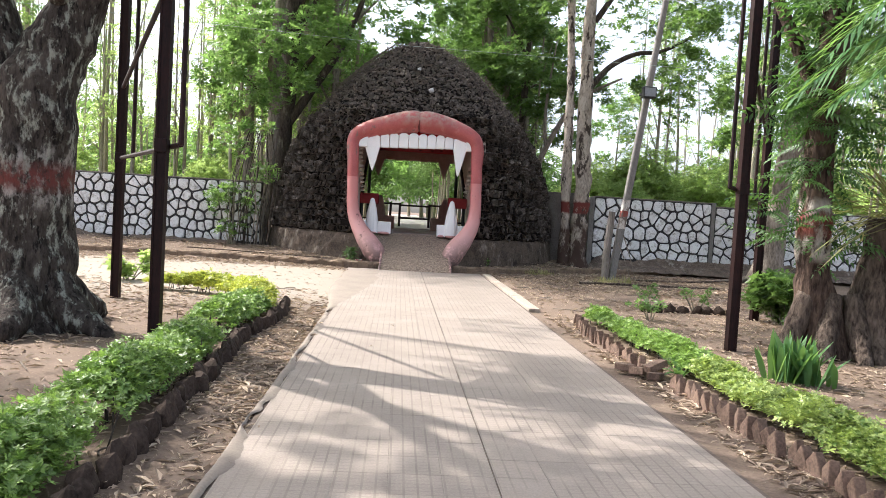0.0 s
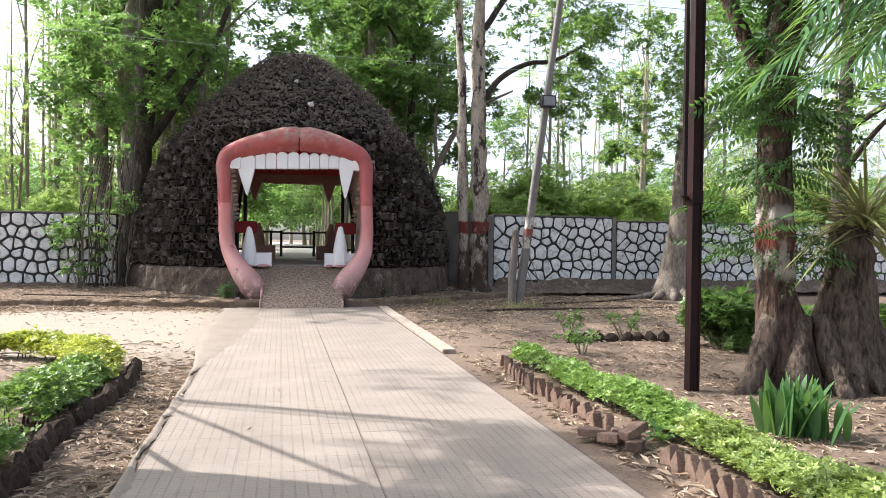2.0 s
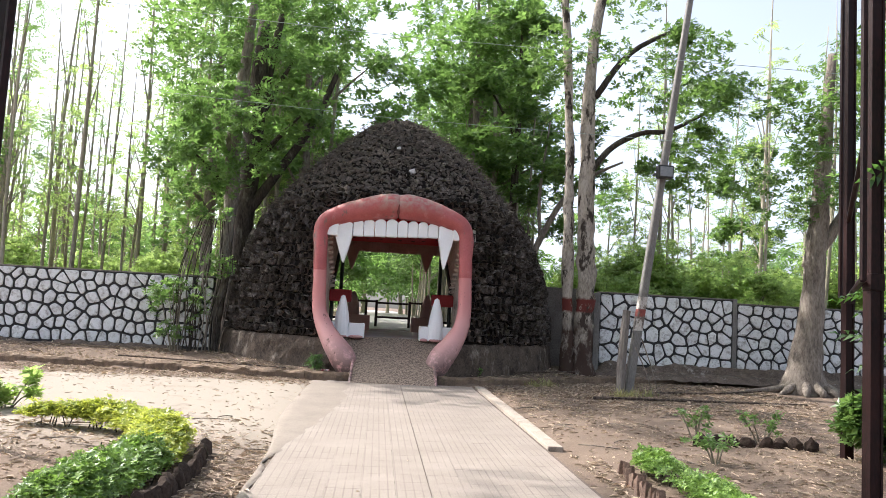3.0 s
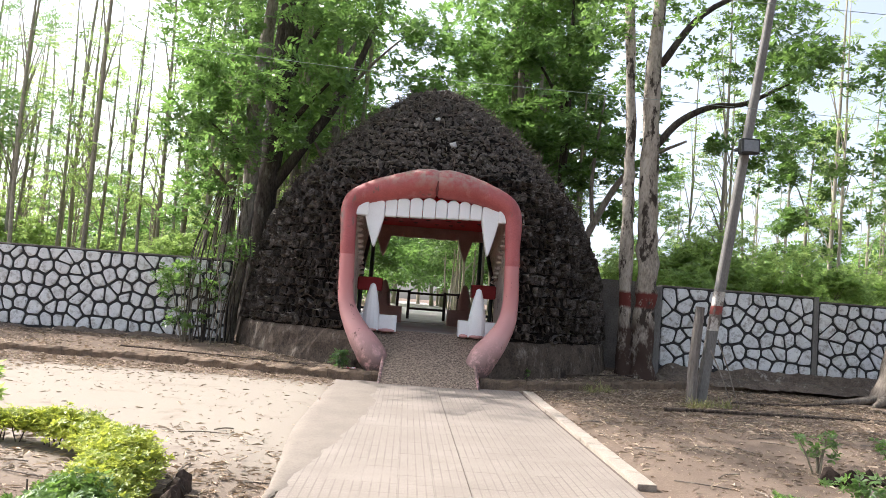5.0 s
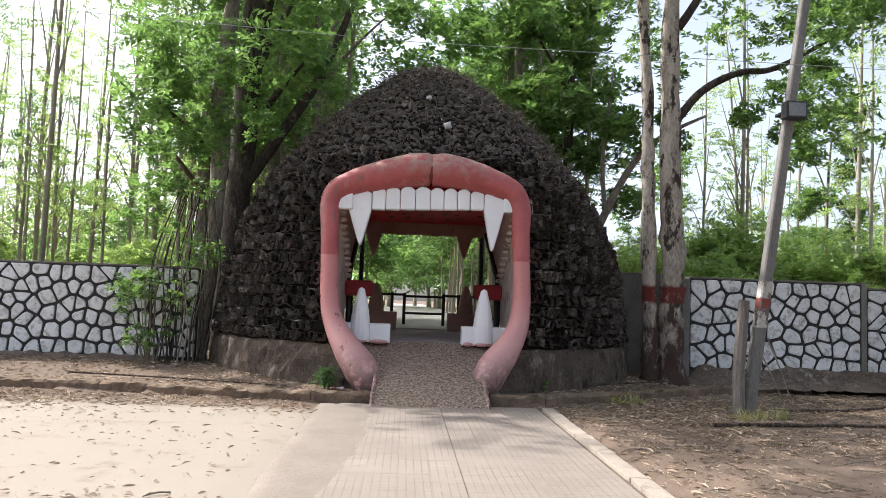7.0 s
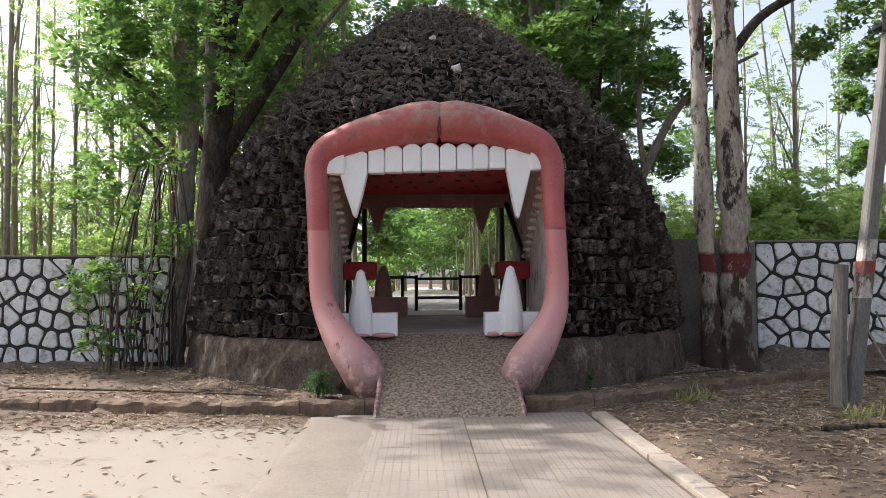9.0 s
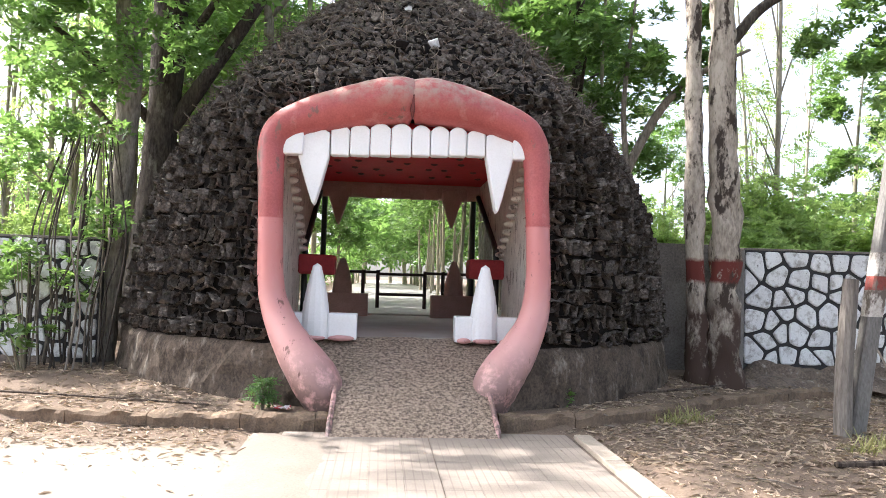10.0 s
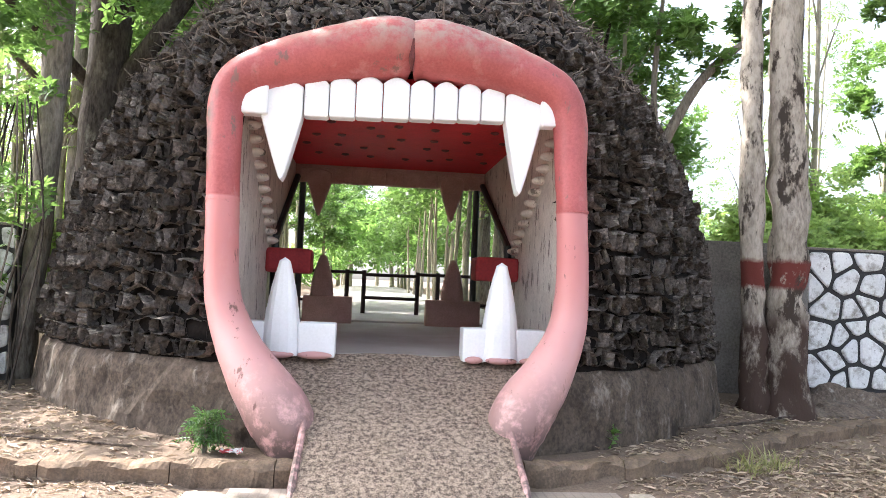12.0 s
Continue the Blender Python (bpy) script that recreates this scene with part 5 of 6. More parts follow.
def build_bush(place, kind, label, s=1.0):
    t = thing("bush", place, label, "bush", "bushes behind the wall")
    bm = bmesh.new()
    g = random.Random(place[0])
    for k in range(7):
        x, y, z, _ = kind[0][k]
        limb(bm, [(0.1 * x, 0.1 * y, -0.1), (x * 0.5, y * 0.5, z * 0.6), (x, y, z)], [0.03, 0.022, 0.01], 6, 0, k)
    tagged(part("stem_thicket", bm, BARK_SLIM, t), kind="stuff")
    ob = new("foliage", kind[1])
    ob.parent = t
    t.matrix_world = Matrix.Translation(place) @ pose(0, 0, 0, 0, 0, g.uniform(0, 360)) @ Matrix.Diagonal((s, s, s, 1))
    return t


for k in range(84):
    y = gen.uniform(24.8, 42)
    x = gen.uniform(-0.75, 0.85) * (y + 2)
    if -4.1 < x < 7.5:
        continue
    build_bush((x, y, gz(x, y) - 0.05), (BUSH_A, BUSH_B)[k % 2] if x > 0 else BUSH_A, "sunlit yellow-green bush behind the wall", gen.uniform(0.6, 1.1) if x < 0 else gen.uniform(0.75, 1.2))
# trees along the road beyond
for k in range(24):
    side = -1 if k % 2 else 1
    y = 33 + k * 3.4
    x = 0.5 + side * (gen.uniform(3.9, 4.8) if k < 8 else gen.uniform(2.9, 3.8))
    build_tree((x, y, 0.8), 10, 0.12, (CROWN_B, CROWN_C)[k % 3 == 0], BARK_SLIM, "leafy roadside tree beyond the gate", (0, 0), "trees along the road", 3, k)
for k, (x, y) in enumerate(((-1.6, 62), (2.9, 66), (-0.6, 80), (1.8, 88), (0.4, 100))):
    build_tree((x + (3.0 if x > 0 else -3.0) * (1 if y < 75 else 0.3), y, 0.8), 11, 0.14, (CROWN_C, CROWN_A)[k % 2], BARK_SLIM, "leafy tree far along the road", (0, 0), "trees along the road", 3, k + 40).scale = (1.5, 1.5, 1.1)
for k in range(14):
    y = 30.5 + k * 2.1
    build_tree((2.55 + 0.55 * (k % 2) + gen.uniform(-0.15, 0.15), y, 0.8), 9, 0.075, (CROWN_B, CROWN_A)[k % 2], BARK_SLIM, "slim pale trunk beside the road beyond the gate", (gen.uniform(-0.3, 0.3), 0), "trees along the road", 3, k + 60).scale = (0.8, 0.8, 0.85)
# far woodland
g2 = np.random.default_rng(3)
n = 16000
ang = g2.uniform(-1.25, 1.25, n)
dist = g2.uniform(62, 95, n)
px, py = dist * np.sin(ang), dist * np.cos(ang)
top = 5.5 + 2.2 * np.sin(px * 0.21) + 1.4 * np.sin(px * 0.53 + 2)
pz = g2.uniform(0.3, 1, n) ** 0.7 * top + 0.6
v, f = scatter(SPRAY_V, SPRAY_F, np.stack([px, py, pz], 1), rotations(g2, n, 0.6), g2.uniform(1.0, 1.9, n))
tagged(new("distant_woodland", from_arrays("distant_woodland", v, f, LEAF)), "distant green woodland edge", "woodland", kind="stuff")

# ---- steel frames ----
def steel_frame(ax, ay, bx, by, label):
    t = thing("steel_frame", (ax, ay, 0), label, "steel frame", "steel frames beside the path")
    dx, dy = bx - ax, by - ay
    ln = math.hypot(dx, dy)
    ux, uy = dx / ln, dy / ln
    for x, y in ((0, 0), (dx, dy)):
        bm = box(bmesh.new(), x - 0.044, y - 0.042, -0.3, x + 0.044, y + 0.042, 6.4, bevel=0.006)
        for s in (-1, 1):
            box(bm, x + s * 0.046 - 0.010, y - 0.052, -0.28, x + s * 0.046 + 0.010, y + 0.052, 6.4)
        box(bm, x - 0.062, y - 0.060, 1.90, x + 0.062, y + 0.060, 2.04, bevel=0.008)
        part("post", bm, STEEL, t)
    return t, ux, uy, ln


for ax, ay, bx, by, sx in ((-2.43, 7.6, -3.95, 10.6, -1), (4.12, 8.72, 5.9, 11.7, 1)):
    t, ux, uy, ln = steel_frame(ax, ay, bx, by, "dark rusty steel frame standing beside the hedge")
    bm = bmesh.new()
    tube(bm, [(-ux * 0.35 - sx * 0.12, -uy * 0.35, 1.97), (ux * (ln + 0.25), uy * (ln + 0.25), 1.97)], [0.028, 0.028], 8)
    part("crossbar", bm, STEEL, t)
    for q in (-0.35, ln - 0.35):
        bm = bmesh.new()
        rx, ry = ux * q - sx * 0.12, uy * q
        tube(bm, [(rx, ry, 1.96), (rx, ry, 6.3)], [0.026, 0.026], 8)
        part("upright_rod", bm, STEEL, t)
    bm = bmesh.new()
    tube(bm, [(ux * 0.05, uy * 0.05, 3.55), (ux * (ln - 0.05), uy * (ln - 0.05), 2.95)], [0.03, 0.03], 8)
    part("brace", bm, STEEL, t)

# ---- lamp pole and stub ----
t = thing("lamp_pole", (5.50, 18.5, 0.03), "leaning grey concrete pole with red and white band", "lamp pole")
bm = bmesh.new()
rows = []
for z, hw in ((-0.2, 0.095), (0.3, 0.09), (2.0, 0.085), (4.5, 0.075), (8.6, 0.06)):
    rows.append([bm.verts.new((0.112 * z + x * hw, y * hw - 0.05 * z, z)) for x, y in ((-1, -0.75), (-0.75, -1), (0.75, -1), (1, -0.75), (1, 0.75), (0.75, 1), (-0.75, 1), (-1, 0.75))])
for a, b in zip(rows, rows[1:]):
    for k in range(8):
        bm.faces.new((a[k], a[(k + 1) % 8], b[(k + 1) % 8], b[k]))
bm.faces.new(rows[-1])
part("pole", bm, POLE, t)
for z0, z1, m, nm in ((1.32, 1.62, WHITEBAND, "white_band"), (1.622, 1.78, RUSTBAND, "red_band"), (1.782, 2.05, WHITEBAND, "white_band")):
    bm = bmesh.new()
    rows = []
    for z in (z0, z1):
        hw = 0.0921 - 0.0038 * z + 0.003
        rows.append([bm.verts.new((0.112 * z + x * hw, y * hw - 0.05 * z, z)) for x, y in ((-1, -0.75), (-0.75, -1), (0.75, -1), (1, -0.75), (1, 0.75), (0.75, 1), (-0.75, 1), (-1, 0.75))])
    for k in range(8):
        bm.faces.new((rows[0][k], rows[0][(k + 1) % 8], rows[1][(k + 1) % 8], rows[1][k]))
    part(nm, bm, m, t, "faded painted " + nm.replace("_", " "))
lamp = thing("floodlight", (5.99, 18.24, 4.77), "black square floodlight clamped to the leaning pole", "floodlight")
housing = part("housing", boxed(-0.17, -0.30, -0.15, 0.17, -0.12, 0.13, bevel=0.025), LAMPBODY, lamp)
part("lens", boxed(-0.135, -0.312, -0.115, 0.135, -0.298, 0.095, bevel=0.004), GLASS_LAMP, housing, "grey glass lens")
part("bracket", boxed(-0.15, -0.14, -0.05, 0.12, 0.11, 0.0, bevel=0.01), LAMPBODY, lamp)
bm = bmesh.new()
tube(bm, [(0, 0, -0.2), (0.01, 0, 0.6), (0.05, 0, 1.2), (0.09, 0, 1.72)], [0.10, 0.095, 0.09, 0.08], 9, 0.12)
ob = solid("stub_post", bm, WOODPOST, "weathered grey stub post beside the lamp pole", "post")
ob.location = (5.30, 18.42, 0.05)

# ---- barrier beyond the gate ----
t = thing("barrier", (0.5, 28.0, 0.84), "dark steel pipe barrier across the road", "barrier")
for x in (-2.0, -0.85, -0.5, 0.62, 1.05, 2.2):
    bm = bmesh.new()
    tube(bm, [(x, 0, -0.1), (x, 0, 0.95)], [0.045, 0.045], 8)
    part("post", bm, STEEL, t)
for x0, x1, zs in ((-2.0, -0.85, (0.3, 0.9)), (-0.5, 0.62, (0.38, 0.86)), (1.05, 2.2, (0.3, 0.9)), (-0.85, -0.5, (0.9,)), (0.62, 1.05, (0.9,))):
    for z in zs:
        bm = bmesh.new()
        tube(bm, [(x0, 0, z), (x1, 0, z)], [0.035, 0.035], 8)
        part("rail", bm, STEEL, t)

# ---- cables overhead ----
for z0, z1, y in ((6.6, 6.3, 15.0), (5.9, 5.5, 17.5)):
    bm = bmesh.new()
    tube(bm, [(-16, y, z0), (-8, y, z0 - 0.25), (0, y, (z0 + z1) / 2 - 0.35), (8, y, z1 - 0.2), (16, y, z1)], [0.005] * 5, 5)
    solid("overhead_cable", bm, WIRE, "thin grey cable strung between the trees", "cable")

# ---- hedges and beds ----
def build_hedge(line, width, height, label, seed, per_m=2600, material=HEDGE):
    t = thing("hedge", (line[0][0], line[0][1], 0), label, "hedge")
    gen = np.random.default_rng(seed)
    pts = smooth_line(line, 20)
    seg = np.array(pts)
    ln = np.concatenate([[0], np.cumsum(np.linalg.norm(np.diff(seg, axis=0), axis=1))])
    n = int(ln[-1] * per_m)
    s = gen.uniform(0, ln[-1], n)
    cx, cy = np.interp(s, ln, seg[:, 0]), np.interp(s, ln, seg[:, 1])
    q = gen.uniform(-1, 1, n)
    bump = 0.78 + 0.22 * np.sin(s * 2.9 + seed) * np.sin(s * 1.3) + 0.15 * gen.normal(0, 0.6, n)
    hgt = height * np.sqrt(np.clip(1 - 0.75 * q * q, 0.05, 1)) * np.clip(bump, 0.45, 1.3)
    z = hgt * gen.uniform(0.42, 1.0, n) ** 0.5
    keep = (np.sin(s * 1.7 + seed) + 0.6 * np.sin(s * 4.1) + gen.normal(0, 0.25, n)) > -0.95
    places = np.stack([cx + q * width / 2 + gen.normal(0, 0.03, n), cy + gen.normal(0, 0.05, n), z + 0.02], 1)[keep] - np.array((line[0][0], line[0][1], 0))
    v, f = scatter(ROS_V, ROS_F, places, rotations(gen, len(places), 0.5), gen.uniform(0.022, 0.052, len(places)))
    ob = new("foliage", from_arrays("foliage", v, f, material))
    ob.parent = t
    bm = bmesh.new()
    for k in range(int(ln[-1] * 14)):
        d = gen.uniform(0, ln[-1])
        x, y = np.interp(d, ln, seg[:, 0]) + gen.normal(0, width * 0.22), np.interp(d, ln, seg[:, 1])
        x, y = x - line[0][0], y - line[0][1]
        tube(bm, [(x, y, -0.05), (x + gen.normal(0, 0.05), y + gen.normal(0, 0.05), height * gen.uniform(0.5, 0.8))], [0.007, 0.004], 5)
    tagged(part("stem_thicket", bm, BARK_DARK, t, "thin bare brown stems"), kind="stuff")
    return t


build_hedge([(-1.80, 1.8), (-1.85, 4.0), (-1.88, 6.0), (-1.95, 8.0), (-1.86, 9.5)], 0.52, 0.36, "low leafy green hedge with bare stems along the path", 1)
build_hedge([(-1.87, 9.45), (-2.05, 10.7), (-2.75, 11.55), (-3.75, 11.9)], 0.52, 0.36, "low golden-green hedge curving away from the path", 11, material=HEDGE_GOLD)
build_hedge([(3.05, 1.8), (3.05, 4.0), (3.03, 5.6), (3.02, 6.8)], 0.40, 0.27, "low leafy hedge behind slanted bricks, sun in its pale yellow-green", 2, material=HEDGE_SUN)
build_hedge([(3.02, 6.9), (3.0, 8.0), (2.98, 9.4), (2.95, 10.5)], 0.36, 0.26, "low leafy green hedge behind slim bricks", 12)


def build_edging(name, line, pitch, mesh_list, label, size, tilt, seed, piece):
    """Half-buried stones or bricks set one by one along a line."""
    t = thing(name, (0, 0, 0), label, "edging")
    g = random.Random(seed)
    pts = [np.array(p) for p in smooth_line(line, 16)]
    carry = 0.0
    for a, b in zip(pts, pts[1:]):
        d = np.linalg.norm(b - a)
        while carry < d:
            p = a + (b - a) * carry / d
            ang = math.degrees(math.atan2(b[1] - a[1], b[0] - a[0]))
            ob = new(piece, g.choice(mesh_list))
            ob.parent = t
            s = g.uniform(0.85, 1.15)
            ob.matrix_world = Matrix.Translation((p[0] + g.gauss(0, 0.015), p[1], size * 0.18)) @ pose(0, 0, 0, 0, 0, ang) @ pose(0, 0, 0, g.uniform(-10, 10), tilt + g.uniform(-12, 12), g.uniform(-14, 14)) @ Matrix.Diagonal((s, s, g.uniform(0.85, 1.15), 1))
            carry += pitch * g.uniform(0.85, 1.2)
        carry -= d
    return t


def rounded_stone(seed):
    g = random.Random(seed)
    bm = bmesh.new()
    bmesh.ops.create_icosphere(bm, subdivisions=2, radius=0.5)
    for v in bm.verts:
        v.co = Vector((v.co.x * 0.20, v.co.y * 0.12, v.co.z * 0.23)) * (1 + 0.38 * noise.noise(v.co * 2.6 + Vector((seed, 0, 0))))
    return mesh_of("edging_stone", bm, STONE)


EDGE_STONES = [rounded_stone(s) for s in range(5)]
EDGE_BRICKS = []
for s in range(4):
    bm = boxed(-0.052, -0.034, -0.12, 0.052, 0.034, 0.095, bevel=0.010)
    for v in bm.verts:
        if v.co.z > 0.05:
            v.co.z -= 0.5 * (v.co.x + 0.052) * (0.6 + 0.25 * s)
        v.co += 0.012 * Vector((noise.noise(v.co * 9 + Vector((s * 5, 0, 0))), noise.noise(v.co * 9 + Vector((0, s * 5, 0))), 1.6 * noise.noise(v.co * 7 + Vector((0, 0, s * 5)))))
    EDGE_BRICKS.append(mesh_of("brick", bm, BRICK))
build_edging("stone_edging", [(-1.42, 1.8), (-1.44, 4.0), (-1.50, 6.0), (-1.58, 8.0), (-1.46, 9.4), (-1.55, 10.6)], 0.155, EDGE_STONES, "row of dark half-buried stones along the hedge", 0.25, 0, 3, "edging_stone")
build_edging("brick_edging", [(2.62, 1.8), (2.60, 4.0), (2.56, 5.6), (2.55, 6.5)], 0.125, EDGE_BRICKS, "row of worn bricks set on end beside the hedge", 0.24, 24, 4, "brick")
build_edging("brick_edging", [(2.52, 7.3), (2.50, 8.4), (2.52, 9.5), (2.62, 10.4)], 0.105, EDGE_BRICKS, "row of slim bricks set on end beside the hedge", 0.20, 10, 5, "brick")
for k, (x, y, z, a, b) in enumerate(((2.40, 6.95, 0.05, 80, 20), (2.55, 7.02, 0.05, 95, 70), (2.46, 6.72, 0.05, 85, -35), (2.34, 7.15, 0.04, 88, 60), (2.52, 6.85, 0.13, 70, 110))):
    ob = tagged(new("brick", EDGE_BRICKS[k % 4]), "loose worn brick lying beside the edging", "brick", "loose bricks")
    ob.matrix_world = pose(x, y, z, a, 0, b)
build_edging("bed_edging", [(4.3, 12.25), (5.1, 12.3), (5.9, 12.1)], 0.2, EDGE_STONES, "short row of dark stones round a bed", 0.2, 0, 6, "edging_stone")


# ---- single plants ----
def blade(bm, root, heading, length, rise, width, droop, segs=6):
    """One strap leaf, folded on its rib, arching out from root."""
    c, s = math.cos(heading), math.sin(heading)
    rows = []
    for k in range(segs + 1):
        t = k / segs
        out = length * (math.cos(rise) * t + 0.25 * droop * t * t)
        up = length * (math.sin(rise) * t - droop * t * t)
        w = width * (math.sin(math.pi * min(0.12 + t * 0.88, 1)) ** 0.7) * 0.5
        p = Vector(root) + Vector((c * out, s * out, up))
        rows.append((bm.verts.new(p + Vector((-s * w, c * w, w * 0.35))), bm.verts.new(p), bm.verts.new(p + Vector((s * w, -c * w, w * 0.35)))))
    for a, b in zip(rows, rows[1:]):
        bm.faces.new((a[0], a[1], b[1], b[0]))
        bm.faces.new((a[1], a[2], b[2], b[1]))
    return bm


def strap_plant(place, leaves, length, width, rise, droop, material, label, seed, category="plant", spread=0.05):
    t = thing("plant", place, label, category)
    g = random.Random(seed)
    for k in range(leaves):
        bm = blade(bmesh.new(), (g.gauss(0, spread), g.gauss(0, spread), 0), g.uniform(0, 6.28), length * g.uniform(0.7, 1.1), rise + g.uniform(-0.35, 0.3), width * g.uniform(0.8, 1.2), droop * g.uniform(0.5, 1.4))
        part("leaf", bm, material, t, smooth=True)
    return t


BROAD = "clump of broad glossy green leaves beside the hedge"
strap_plant((3.86, 6.95, 0), 46, 0.52, 0.075, 1.33, 0.10, PALM, BROAD, 1, spread=0.09)
strap_plant((4.02, 6.86, 0), 40, 0.46, 0.07, 1.30, 0.12, PALM, BROAD, 2, spread=0.08)
strap_plant((2.78, 6.95, 0.02), 9, 0.34, 0.05, 0.75, 0.35, PALM, "small pale spider lily in the hedge bed", 3, spread=0.02)


def leafy_plant(name, place, clumps, per, size, material, label, seed, category="shrub", template=(ROS_V, ROS_F), stems=8, spread=(1, 1, 1)):
    t = thing(name, place, label, category)
    ob = new("foliage", crown_mesh("foliage", seed, material, clumps, per, spread, size, template, 0.6))
    ob.parent = t
    bm = bmesh.new()
    g = random.Random(seed)
    for k in range(stems):
        x, y, z, r = g.choice(clumps)
        limb(bm, [(x * 0.15, y * 0.15, -0.05), (x * 0.6, y * 0.6, z * 0.55), (x, y, z)], [0.012, 0.009, 0.005], 5, 0, k)
    tagged(part("stem_thicket", bm, BARK_SLIM, t), kind="stuff")
    return t


g3 = random.Random(17)
leafy_plant("bush", (6.15, 11.3, 0), [(g3.uniform(-0.32, 0.32), g3.uniform(-0.3, 0.3), g3.uniform(0.15, 0.7), 0.2) for k in range(22)], 60, 0.12, LEAF_DEEP, "dense dark green bush behind the steel frame", 71, "bush")
leafy_plant("bush", (7.6, 10.6, 0), [(g3.uniform(-0.5, 0.5), g3.uniform(-0.3, 0.3), g3.uniform(0.15, 0.6), 0.2) for k in range(20)], 60, 0.12, LEAF_DEEP, "dense dark green bush under the trees", 72, "bush")
for k, (x, y) in enumerate(((4.45, 12.75), (5.3, 12.6), (3.95, 11.1))):
    leafy_plant("shrub", (x, y, 0), [(g3.uniform(-0.28, 0.28), g3.uniform(-0.15, 0.15), g3.uniform(0.15, 0.38), 0.09) for q in range(9)], 5, 0.065, LEAF, "thin young shrub in bare earth", 73 + k)
leafy_plant("fern", (-1.22, 18.84, 0.13), [(g3.uniform(-0.08, 0.09), g3.uniform(-0.04, 0.04), g3.uniform(0.04, 0.36), 0.06) for q in range(9)], 12, 0.12, FERN, "small fern growing at the foot of the lip", 80, "fern", (SPRAY_V, SPRAY_F))
leafy_plant("weed", (2.35, 19.3, 0.13), [(0, 0, 0.08, 0.05), (0.03, 0, 0.16, 0.04)], 10, 0.08, LEAF, "small green weed at the plinth", 81, "weed")
for k, (x, y, s) in enumerate(((-4.62, 20.75, 1.0),)):
    leafy_plant("sapling", (x, y, 0.2), [(g3.uniform(-0.5, 0.5) * s, g3.uniform(-0.2, 0.2), g3.uniform(0.3, 1.75) * s, 0.18) for q in range(11)], 10, 0.12, LEAF_DEEP, "straggling sapling before the white stone wall", 83 + k, "sapling", stems=12)
leafy_plant("weed", (-4.6, 12.9, 0), [(g3.uniform(-0.3, 0.3), g3.uniform(-0.2, 0.2), g3.uniform(0.1, 0.5), 0.1) for q in range(8)], 14, 0.12, LEAF_LIME, "sparse yellowish weed on bare ground", 90, "weed")


def grass_tuft(place, n, h, seed, label):
    t = thing("grass_tuft", place, label, "grass")
    bm = bmesh.new()
    g = random.Random(seed)
    for k in range(n):
        blade(bm, (g.gauss(0, 0.10), g.gauss(0, 0.07), 0), g.uniform(0, 6.28), h * g.uniform(0.5, 1.2), g.uniform(0.6, 1.4), 0.012, g.uniform(0.1, 0.6), 3)
    tagged(part("grass", bm, YUCCA, t), kind="stuff")


for k, (x, y) in enumerate(((5.35, 17.85), (5.7, 17.9), (3.6, 19.0), (5.0, 17.6), (3.9, 19.2))):
    grass_tuft((x, y, ground_z(x, y)), 60, 0.28, k, "dry green grass tuft on bare earth")

# ---- palm, fern-hung trunk and spiky head on the path's right ----
t = thing("tree", (5.05, 8.72, 0), "fern-hung trunk with red and white band, roots spreading", "tree")
bm = bmesh.new()
limb(bm, [(0.22, 0, -0.15), (0.16, 0, 0.35), (0.05, 0, 0.9), (0.0, 0, 1.6), (0.0, 0, 2.8), (0.1, 0, 4.5), (0.25, 0, 7.5)], [0.42, 0.30, 0.22, 0.19, 0.18, 0.17, 0.12], 18, 0.18, 21)
limb(bm, [(0.05, 0, 2.8), (-0.3, 0.2, 3.8), (-0.9, 0.4, 5.2)], [0.09, 0.08, 0.04], 8, 0.1, 22)
part("trunk", bm, ROOT_BAND, t, smooth=True)
bm = bmesh.new()
limb(bm, [(0.75, -0.1, -0.15), (0.78, -0.1, 0.4), (0.82, -0.1, 1.0), (0.86, -0.1, 1.7)], [0.48, 0.35, 0.27, 0.20], 20, 0.25, 23)
part("second_trunk", bm, ROOT, t, "thick fibrous brown second trunk", True)
for a, ln, ox in ((200, 0.9, 0.1), (235, 0.8, 0.3), (262, 0.75, 0.5), (285, 0.85, 0.75), (310, 1.05, 0.9), (335, 1.3, 0.95), (250, 0.6, 0.8)):
    c, s = math.cos(radians(a)), math.sin(radians(a))
    bm = bmesh.new()
    limb(bm, [(ox + 0.15 * c, 0.15 * s, 0.75), (ox + 0.33 * c, 0.33 * s, 0.3), (ox + 0.55 * c, 0.55 * s, 0.05), (ox + ln * c, ln * s, -0.1)], [0.13, 0.13, 0.09, 0.04], 10, 0.25, a)
    part("root", bm, ROOT, t, smooth=True)
FERN_V, FERN_F = spray(11, 1.0, 0.20, 0.42, 0.17)
cl = [(g3.uniform(-0.35, 0.35), g3.uniform(-0.35, 0.2), g3.uniform(1.3, 5.0), 0.15) for k in range(46)]
ob = new("fern_fronds", crown_mesh("fern_fronds", 91, FERN, cl, 5, (1, 1, 1), 0.55, (FERN_V, FERN_F), 0.5))
ob.parent = t
tagged(ob, "green fern fronds growing on the trunk")
cl = [(g3.uniform(-0.5, 1.4), g3.uniform(-0.4, 1.0), g3.uniform(3.9, 7.0), g3.uniform(0.3, 0.5)) for k in range(16)]
ob = new("crown", crown_mesh("crown", 92, FERN, cl, 24, (1, 1, 0.8), 0.36))
ob.parent = t

# spiky head resting on the second trunk
t = thing("yucca", (5.92, 8.45, 1.66), "spiky rosette of narrow yellow-green leaves on a stump", "yucca")
g4 = random.Random(23)
